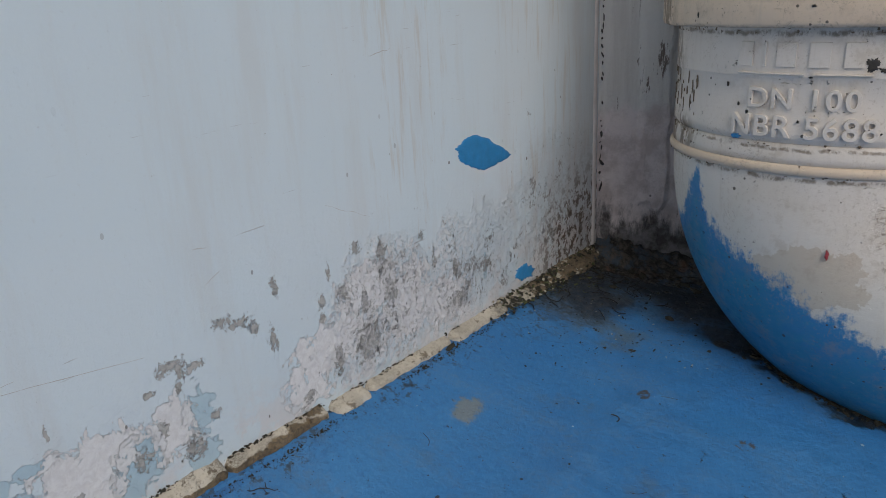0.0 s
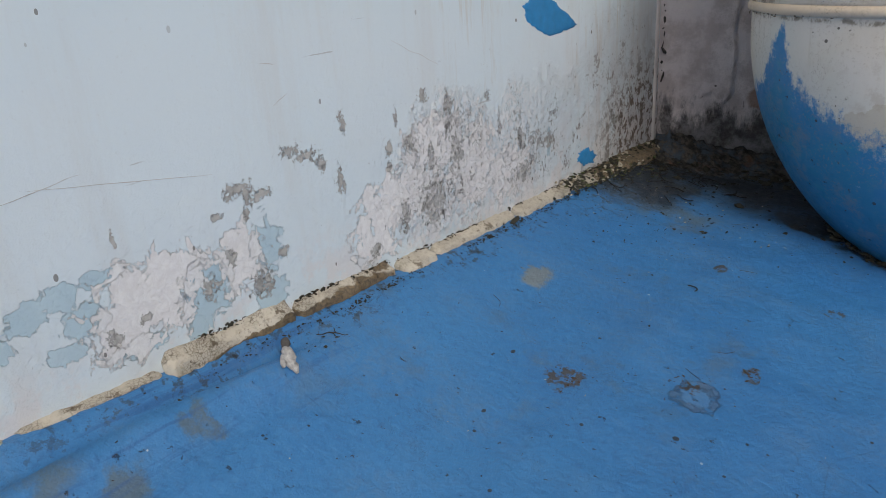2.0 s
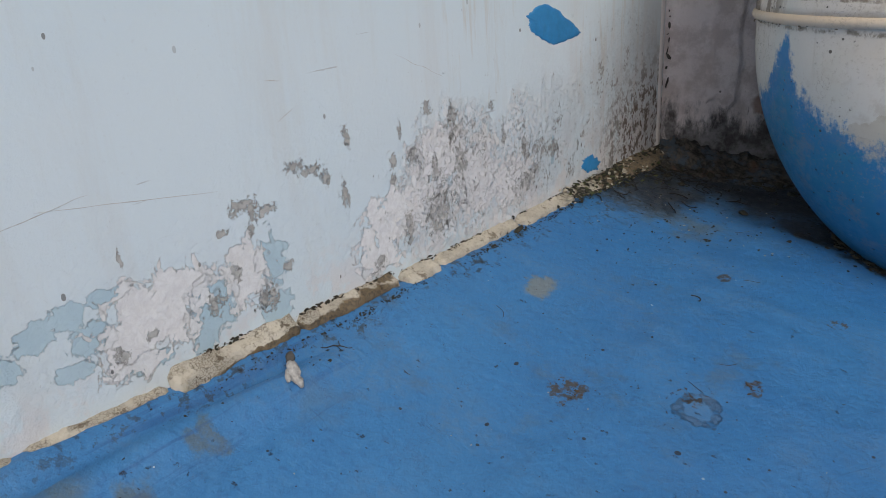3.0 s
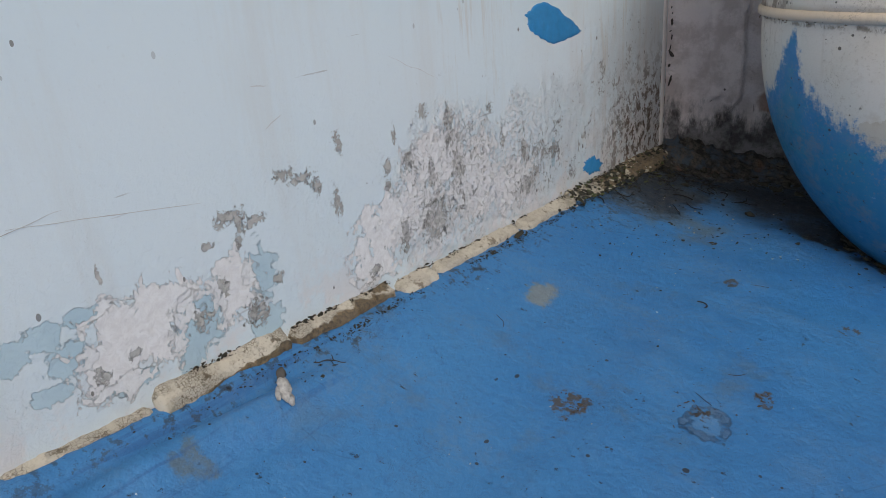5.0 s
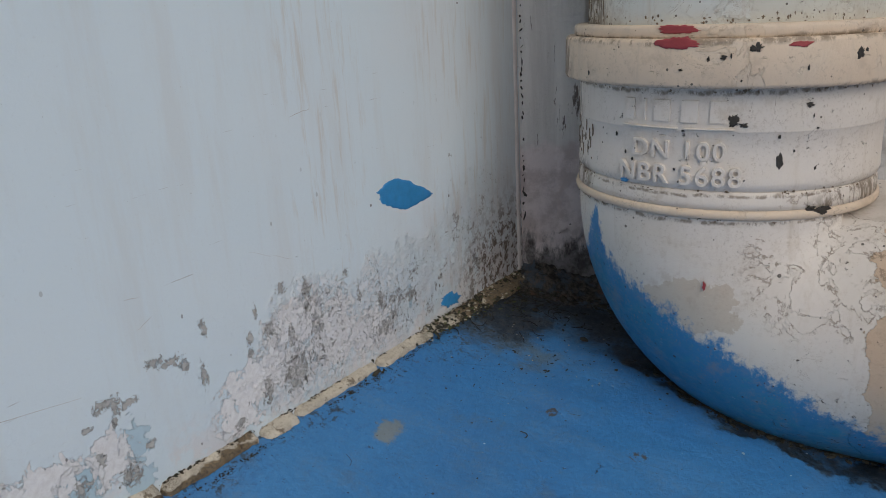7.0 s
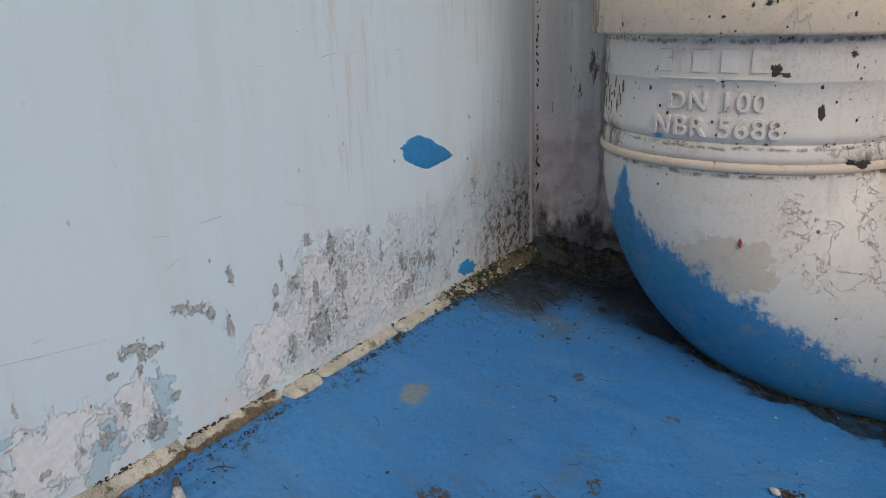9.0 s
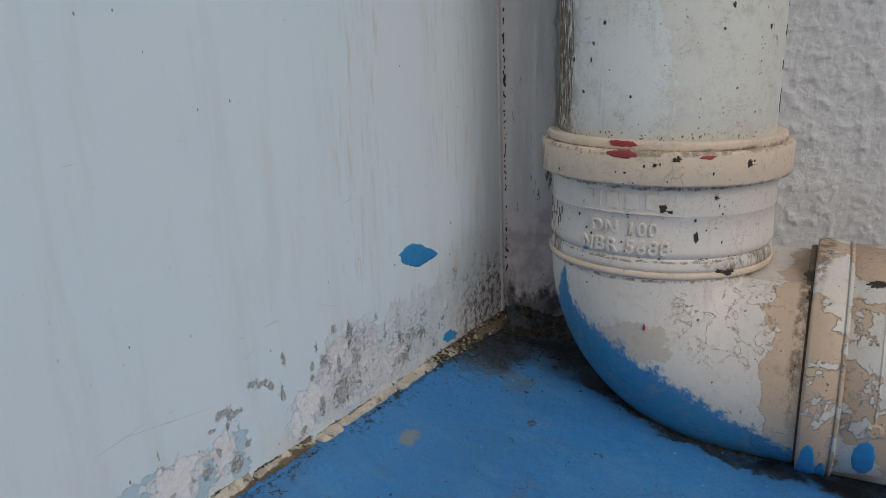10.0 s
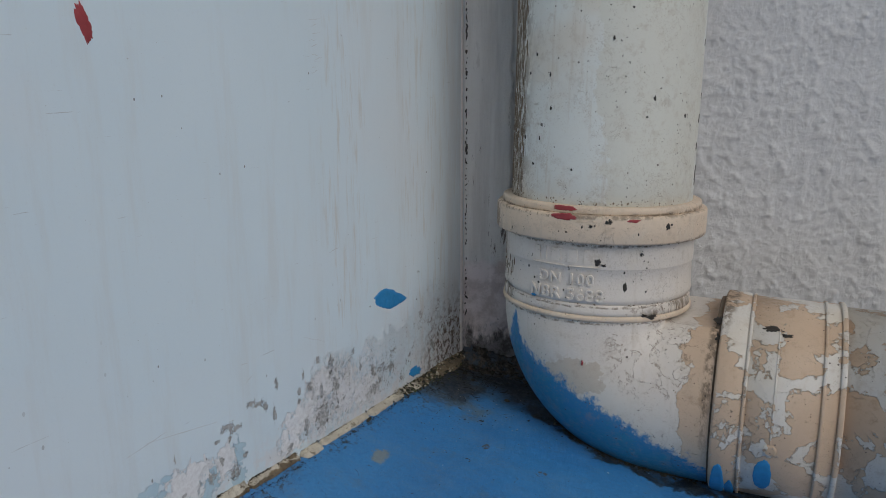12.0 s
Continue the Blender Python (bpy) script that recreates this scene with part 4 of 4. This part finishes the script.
fibre([(0.0585, 0.2325), (0.0605, 0.2330), (0.0622, 0.2312), (0.0618, 0.2295)], 0.00022, M_HAIR, "short curled dark fibre on the blue floor")
rnd = random.Random(11)
for k in range(8):
    x, y, a = rnd.uniform(0.02, 0.14), rnd.uniform(0.06, 0.29), rnd.uniform(0, 6.28)
    pts = []
    for i in range(4):
        pts.append((x, y))
        a += rnd.uniform(-0.8, 0.8)
        x, y = x + 0.0018 * math.cos(a), y + 0.0018 * math.sin(a)
    fibre(pts, 0.00009, M_HAIR, "tiny dark fibre on the blue floor")

# a dry bud or seed husk by the wall
M_HUSK = plain("pale_husk", (0.42, 0.41, 0.40), 0.85, 0.9, 900)
M_STALK = plain("grey_brown_stalk", (0.085, 0.08, 0.075), 0.85, 0.6, 700)
husk = empty("seed_husk", "dry pale seed husk with a grey-brown stalk on the floor", "seed husk")


def spindle(p0, p1, radii, mat, parent, name, seed):
    bm = bmesh.new()
    p0, p1 = Vector(p0), Vector(p1)
    d = (p1 - p0).normalized()
    a = d.cross(Vector((0, 0, 1))).normalized()
    b = a.cross(d)
    rows = []
    for i, r in enumerate(radii):
        c0 = p0.lerp(p1, i / (len(radii) - 1))
        rows.append([bm.verts.new(c0 + (a * math.cos(t) + b * 0.7 * math.sin(t)) * r * (1 + 0.7 * noise.noise((i * 0.9 + seed, math.cos(t) * 2, math.sin(t) * 2)))) for t in [2 * math.pi * k / 12 for k in range(12)]])
    for q, s in zip(rows, rows[1:]):
        for k in range(12):
            bm.faces.new((q[k], q[(k + 1) % 12], s[(k + 1) % 12], s[k]))
    bm.faces.new(rows[0])
    bm.faces.new(rows[-1])
    return part(name, bm, mat, parent)


g = lambda x, y, h: (x, y, ground(x, y) + h)
spindle(g(0.0080, 0.1192, 0.0036), g(0.0104, 0.1168, 0.0022), (0.0004, 0.0008, 0.0010, 0.0009, 0.0007), M_STALK, husk, "stalk", 1)
spindle(g(0.0100, 0.1172, 0.0024), g(0.0150, 0.1142, 0.0014), (0.0006, 0.0012, 0.0014, 0.0013, 0.0009, 0.0003), M_HUSK, husk, "husk", 4)
spindle(g(0.0118, 0.1158, 0.0010), g(0.0155, 0.1150, 0.0010), (0.0004, 0.0008, 0.0010, 0.0004), M_HUSK, husk, "husk", 7)
spindle(g(0.0112, 0.1150, 0.0010), g(0.0140, 0.1128, 0.0008), (0.0003, 0.0006, 0.0007, 0.0003), M_HUSK, husk, "husk", 9)

# a white pebble in a spot of rust-brown dirt
M_STONE = plain("white_pebble", (0.55, 0.53, 0.49), 0.9, 0.5, 700)
bm = bmesh.new()
chunk(bm, (0, 0, 0), 0.0021, random.Random(3))
bmesh.ops.subdivide_edges(bm, edges=bm.edges[:], cuts=1, use_grid_fill=True, smooth=0.6)
for v in bm.verts:
    v.co = v.co * (1 + 0.15 * noise.noise(v.co * 900)) + Vector(g(0.1325, 0.2295, 0.0010))
tagged(link("pebble", bm, M_STONE), "small white pebble on the blue floor", "pebble")
litter("grit", 60, lambda r: (r.gauss(0.1365, 0.0018), r.gauss(0.2315, 0.0022)), 0.0003, 0.0013, plain("rust_dirt", (0.06, 0.04, 0.025), 0.9, 0.6, 900), "rust-brown dirt beside the white pebble", "dirt", 12)
litter("grit", 40, lambda r: (r.gauss(0.0535, 0.0022), r.gauss(0.165, 0.003)), 0.00015, 0.0006, plain("brown_dirt", (0.075, 0.055, 0.038), 0.9, 0.6, 900), "brown dirt spot on the blue floor", "dirt", 13)
litter("grit", 26, lambda r: (r.gauss(0.088, 0.0010), r.gauss(0.197, 0.0014)), 0.0002, 0.0008, bpy.data.materials["brown_dirt"], "small brown dirt spot on the blue floor", "dirt", 14)
litter("grit", 34, lambda r: (0.081 + 0.0082 * math.cos(q), 0.179 + 0.0085 * math.sin(q)) if (q := r.gauss(2.4, 0.9)) else None, 0.00012, 0.0005, bpy.data.materials["brown_dirt"], "brown dirt on the rim of a ring scar", "dirt", 15)

# the coupling's moulding seam, gate mark and blue dab
def on_coupling(r):
    def f(a, u, h):
        return FLAT @ Vector(((r + h) * math.cos(a), (r + h) * math.sin(a), u))
    return f


def seam():
    bm, put2, rows = bmesh.new(), on_coupling(0.0545), []
    for i in range(41):
        a = radians(-150 + 70 * i / 40)
        rows.append([bm.verts.new(put2(a, u, h)) for u, h in ((0.1004, -0.0003), (0.1008, 0.0004), (0.1014, 0.0004), (0.1018, -0.0003))])
    for p, q in zip(rows, rows[1:]):
        for k in range(3):
            bm.faces.new((p[k], p[k + 1], q[k + 1], q[k]))
    return bm


part("seam", seam(), M_COUPLING, coupling)
bm = splash(radians(-82), 0.1012, 0.0034 / 0.0545, 0.0034, 3.0, 0.03, 0.0, 0.0007)
part("gate_mark", bend(bm, on_coupling(0.0545)), M_COUPLING, coupling, "round moulded gate mark")
tagged(link("paint_splash", bend(splash(radians(-63), 0.0990, 0.0122 / 0.0545, 0.0043, 6.0, 0.10), on_coupling(0.0546)), M_BLUE), "oval blue paint dab on the coupling", "paint splash")
tagged(link("paint_splash", bend(splash(radians(-48), 0.0775, 0.0200 / 0.0562, 0.0036, 8.0, 0.10), on_coupling(0.0563)), M_BLUE), "blue paint on the coupling's flange", "paint splash")
tagged(link("paint_splash", bend(splash(radians(-40), 0.0835, 0.0140 / 0.0545, 0.0024, 9.0, 0.15), on_coupling(0.0558)), M_BLUE), "blue paint on the coupling's lower side", "paint splash")

# ---- scuffs on the wall, specks on the pipes ----
M_SCUFF = plain("scuff_mark", (0.50, 0.49, 0.48), 0.8, 0.4, 900)


def scuff(y0, z0, y1, z1, r=0.00016, seed=0):
    """A faint scratch on the wall, as a thin sunk strand."""
    bm, n, rows = bmesh.new(), 14, []
    for i in range(n + 1):
        t = i / n
        w = r * (0.3 + math.sin(math.pi * t)) * (0.7 + 0.6 * noise.noise((t * 9, seed, 0)))
        y, z = y0 + (y1 - y0) * t, z0 + (z1 - z0) * t + 0.0004 * noise.noise((t * 4, seed, 2))
        rows.append([bm.verts.new((-0.0001, y, z - w)), bm.verts.new((0.00012, y, z)), bm.verts.new((-0.0001, y, z + w))])
    for p, q in zip(rows, rows[1:]):
        bm.faces.new((p[0], p[1], q[1], q[0]))
        bm.faces.new((p[1], p[2], q[2], q[1]))
    return tagged(link("scratch", bm, M_SCUFF), "thin dark scratch on the white wall", "scratch", "scratches on the wall")


scuff(0.1958, 0.1148, 0.2052, 0.1160, 0.00022, 1)
scuff(0.0767, 0.0656, 0.1131, 0.0589, 0.00014, 2)
scuff(0.0673, 0.0640, 0.0862, 0.0660, 0.00012, 3)
scuff(0.1295, 0.0788, 0.1333, 0.0782, 0.0002, 4)
scuff(0.1317, 0.0695, 0.1361, 0.0715, 0.00016, 5)
scuff(0.1722, 0.0782, 0.1911, 0.0695, 0.00012, 6)
rnd = random.Random(21)
for k in range(9):
    z = 0.226 - 0.0030 * k
    scuff(0.1880 + rnd.uniform(-0.002, 0.002), z, 0.1945 + rnd.uniform(-0.002, 0.003), z + rnd.uniform(-0.001, 0.002), 0.00014, 10 + k)
tagged(link("paint_splash", bend(splash(0.0655, 0.2315, 0.0012, 0.0030, 11.0, 0.4, 0.2), put), M_RED), "tiny red paint fleck on the white wall", "paint splash")
mark("tar_spot", radians(-41), 0.0748, 0.0030, 0.0012, 0.0542, M_BLACK, "clump of black dirt on the elbow's ring", 12.0, 0.9)
mark("tar_spot", radians(-45), 0.0755, 0.0012, 0.0010, 0.0536, M_BLACK, "small clump of black dirt on the elbow", 13.0, 0.9)
mark("tar_spot", radians(-70), 0.1030, 0.0012, 0.0008, 0.0535, M_BLACK, "black tar spot on the elbow", 14.0, 0.9)
mark("tar_spot", radians(-49), 0.1090, 0.0010, 0.0007, 0.0535, M_BLACK, "small black tar spot on the elbow", 15.0, 0.9)
mark("tar_spot", radians(-69), 0.1265, 0.0016, 0.0012, 0.0592, M_BLACK, "black tar spot on the socket collar", 16.0, 1.0)
mark("tar_spot", radians(-78), 0.1240, 0.0008, 0.0006, 0.0592, M_BLACK, "small black tar spot on the socket collar", 17.0, 0.9)
mark("paint_splash", radians(-112), 0.0822, 0.0016, 0.0007, 0.0532, M_BLUE, "tiny blue paint fleck on the elbow", 18.0, 0.6)
mark("paint_splash", radians(-79), 0.0490, 0.0005, 0.0014, 0.0533, M_RED, "tiny red paint fleck on the elbow", 19.0, 0.6)
rnd = random.Random(31)
for k in range(26):
    tagged(mark("tar_spot", radians(rnd.uniform(-130, -20)), rnd.uniform(0.15, 0.30), rnd.uniform(0.0003, 0.0008), rnd.uniform(0.0004, 0.0011), 0.0508, M_BLACK, "small dark speck on the downpipe", 40.0 + k, 0.7), group="dark specks on the downpipe")
for k in range(22):
    z = rnd.uniform(0.116, 0.128) if k % 3 == 0 else rnd.uniform(0.084, 0.113)
    tagged(mark("tar_spot", radians(rnd.uniform(-130, -30)), z, rnd.uniform(0.0002, 0.0006), rnd.uniform(0.0002, 0.0007), 0.0534 if k % 3 else 0.0592, M_BLACK, "small dark speck on the elbow", 80.0 + k, 0.7), group="dark specks on the elbow")
for a, u, ra, ru, s in ((-153, 0.0714, 0.0030, 0.0022, 1.0), (-150, 0.0976, 0.0016, 0.0040, 2.0), (-146, 0.1045, 0.0012, 0.0022, 3.0), (-140, 0.0720, 0.0020, 0.0012, 5.0)):
    ob = link("tar_spot", bend(splash(radians(a), u, ra / 0.0545, ru, s, 0.8), on_coupling(0.0546 if u > 0.075 else 0.0535)), M_BLACK)
    tagged(ob, "clump of black dirt on top of the pipe coupling", "dirt")


def by_bead(rnd):
    y = rnd.uniform(0.10, 0.30)
    if noise.noise((y * 60, 3.3, 0)) < -0.05:
        return None
    return (0.0048 + 0.0016 * rnd.random() + 0.001 * noise.noise((y * 200, 0, 0)), y)


litter("grit", 800, by_bead, 0.00010, 0.00050, M_MUCK, "fine black grit lining the mortar bead", "grit", 41)


def on_bead(n, lo, hi, mat, label, seed, y0=0.258):
    """Moss crumbs sitting on the mortar bead by the corner."""
    rnd, bm = random.Random(seed), bmesh.new()
    for k in range(n):
        y = 0.347 - (0.347 - y0) * rnd.random() ** 1.4
        t = rnd.random()
        s = lo + (hi - lo) * rnd.random() ** 2
        chunk(bm, (0.0005 + 0.0075 * t, y, base_height(y) + 0.0042 * (1 - t) + 0.0003), s, rnd)
    return tagged(link("moss_clump", bm, mat, smooth=False), label, "moss", kind="stuff")


on_bead(520, 0.0002, 0.0012, M_MUCK, "black moss on the mortar bead by the corner", 51)
on_bead(260, 0.0002, 0.0010, M_GREEN, "green moss on the mortar bead by the corner", 52)
on_bead(90, 0.0003, 0.0014, M_CRUMB, "loose mortar crumbs by the corner", 53, 0.25)
rnd = random.Random(61)


def crack(x, y, a, n, r):
    """A jagged black crack in the floor paint, from x, y along the heading a."""
    pts = []
    for k in range(n):
        pts.append((x, y))
        h = a + rnd.uniform(-1.1, 1.1)
        x, y = x + 0.0009 * math.cos(h), y + 0.0009 * math.sin(h)
    fibre(pts, r, M_HAIR, "black crack in the blue paint by the wall", "crack", "crack")
    return pts


main = crack(0.0062, 0.1262, 1.05, 13, 0.00014)
crack(*main[4], 2.2, 5, 0.0001)
crack(*main[7], 0.1, 5, 0.0001)
crack(*main[9], 2.0, 4, 0.0001)


# ---- brown weathering down the shaded side of the pipe ----
M_RUSTY = plain("brown_weathering", (0.18, 0.135, 0.095), 0.9, 0.6, 1400)


def flecks(name, n, a0, a1, z0, z1, r, label, seed, tall=0.010):
    """Many thin upright flecks of dirt on the round side of a pipe."""
    rnd, bm, put2 = random.Random(seed), bmesh.new(), on_socket(r)
    for k in range(n):
        a, z = radians(a0 + (a1 - a0) * rnd.random() ** 1.4), rnd.uniform(z0, z1)
        h, w = tall * rnd.uniform(0.15, 1.0), rnd.uniform(0.0002, 0.0008) / r
        rows = []
        for i in range(6):
            t = i / 5
            s = w * math.sin(math.pi * (0.08 + 0.84 * t)) * rnd.uniform(0.5, 1.3)
            q = a + 0.2 * w * rnd.uniform(-1, 1)
            rows.append([bm.verts.new(put2(q + e * s, z + h * (t - 0.5), lift)) for e, lift in ((-1, -0.0001), (0, 0.00018), (1, -0.0001))])
        for p, q in zip(rows, rows[1:]):
            bm.faces.new((p[0], p[1], q[1], q[0]))
            bm.faces.new((p[1], p[2], q[2], q[1]))
    return tagged(link(name, bm, M_RUSTY), label, "weathering", kind="stuff")


flecks("weathering", 1500, -172, -130, 0.137, 0.36, 0.0508, "brown weathering streaks down the side of the downpipe", 71)
flecks("weathering", 45, -160, -132, 0.086, 0.113, 0.0533, "brown weathering on the side of the elbow socket", 72, 0.005)
flecks("weathering", 70, -160, -20, 0.1335, 0.1362, 0.0508, "brown dirt where the downpipe enters the collar", 73, 0.0012)
flecks("weathering", 50, -160, -20, 0.1128, 0.1145, 0.0535, "brown dirt under the socket collar", 74, 0.0014)
flecks("weathering", 45, -160, -20, 0.0800, 0.0820, 0.0530, "brown dirt in the groove of the elbow", 75, 0.0008)
flecks("weathering", 55, -165, -30, 0.0715, 0.0735, 0.0536, "brown dirt under the ring of the elbow", 76, 0.0009)
for k, (a, z, ra, rz) in enumerate(((6, 0.147, 0.0022, 0.0045), (4, 0.178, 0.0014, 0.0024), (9, 0.190, 0.0018, 0.0016), (2, 0.163, 0.0010, 0.0018), (7, 0.262, 0.0022, 0.0060), (5, 0.218, 0.0010, 0.0014))):
    mark("tar_spot", radians(a), z, ra, rz, 0.0508, M_BLACK, "black dirt down the side of the downpipe", 131.0 + k, 0.7)


# ---- rootlets in the corner ----
rnd = random.Random(61)
M_ROOT = plain("black_rootlet", (0.016, 0.014, 0.012), 0.8, 0.3, 900)
for k in range(50):
    x, y = abs(rnd.gauss(0.004, 0.022)) + 0.004, 0.335 - abs(rnd.gauss(0, 0.032))
    a, turn, pts = rnd.uniform(0, 6.28), rnd.uniform(-0.7, 0.7), []
    step = rnd.uniform(0.0009, 0.0026)
    for i in range(5):
        pts.append((x, y, rnd.uniform(0, 0.0008)))
        a += turn + rnd.uniform(-0.6, 0.6)
        x, y = max(0.003, x + step * math.cos(a)), min(0.345, y + step * math.sin(a))
    tagged(fibre(pts, rnd.uniform(0.00010, 0.00022), M_ROOT, "thin black rootlet in the dirt of the floor corner", "rootlet", "rootlet"), group="rootlets in the floor corner")


def bead_crust(rnd):
    y = 0.346 - abs(rnd.gauss(0, 0.045))
    return (0.0012 + 0.005 * rnd.random(), y)


def corner_patch(rnd):
    x, y = rnd.uniform(0.004, 0.10), rnd.uniform(0.275, 0.36)
    return (x, y) if y < 0.345 + 0.4 * x and noise.noise((x * 70, y * 70, 9)) > -0.1 else None


litter("grit", 260, corner_patch, 0.00012, 0.0009, M_MUCK, "black crumbs scattered over the dirty floor corner", "grit", 62)
litter("grit", 60, corner_patch, 0.0001, 0.0005, M_CRUMB, "pale crumbs scattered over the dirty floor corner", "grit", 63)
litter("moss_clump", 110, bead_crust, 0.0004, 0.0018, M_MUCK, "black dirt crusted on the mortar bead near the corner", "dirt", 64)


def seam_grit(n, lo, hi, mat, label, seed):
    """Crumbs of dirt in the seam between the wall and the top of the mortar bead, in clusters."""
    rnd, bm = random.Random(seed), bmesh.new()
    while n:
        y = rnd.uniform(0.095, 0.30)
        tall = [t for y0, y1, t, w in MORTAR if y0 <= y <= y1]
        if not tall or noise.noise((y * 110, 7.7, 0)) < 0.02:
            continue
        n -= 1
        s = lo + (hi - lo) * rnd.random() ** 2
        chunk(bm, (0.0004, y, base_height(y) + 0.74 * tall[0] + rnd.uniform(-0.0006, 0.0006)), s, rnd)
    return tagged(link("seam_dirt", bm, mat, smooth=False), label, "dirt", kind="stuff")


seam_grit(260, 0.00012, 0.0006, M_MUCK, "black dirt in the seam above the mortar bead", 81)
seam_grit(120, 0.00012, 0.0005, bpy.data.materials["brown_dirt"], "brown dirt in the seam above the mortar bead", 82)
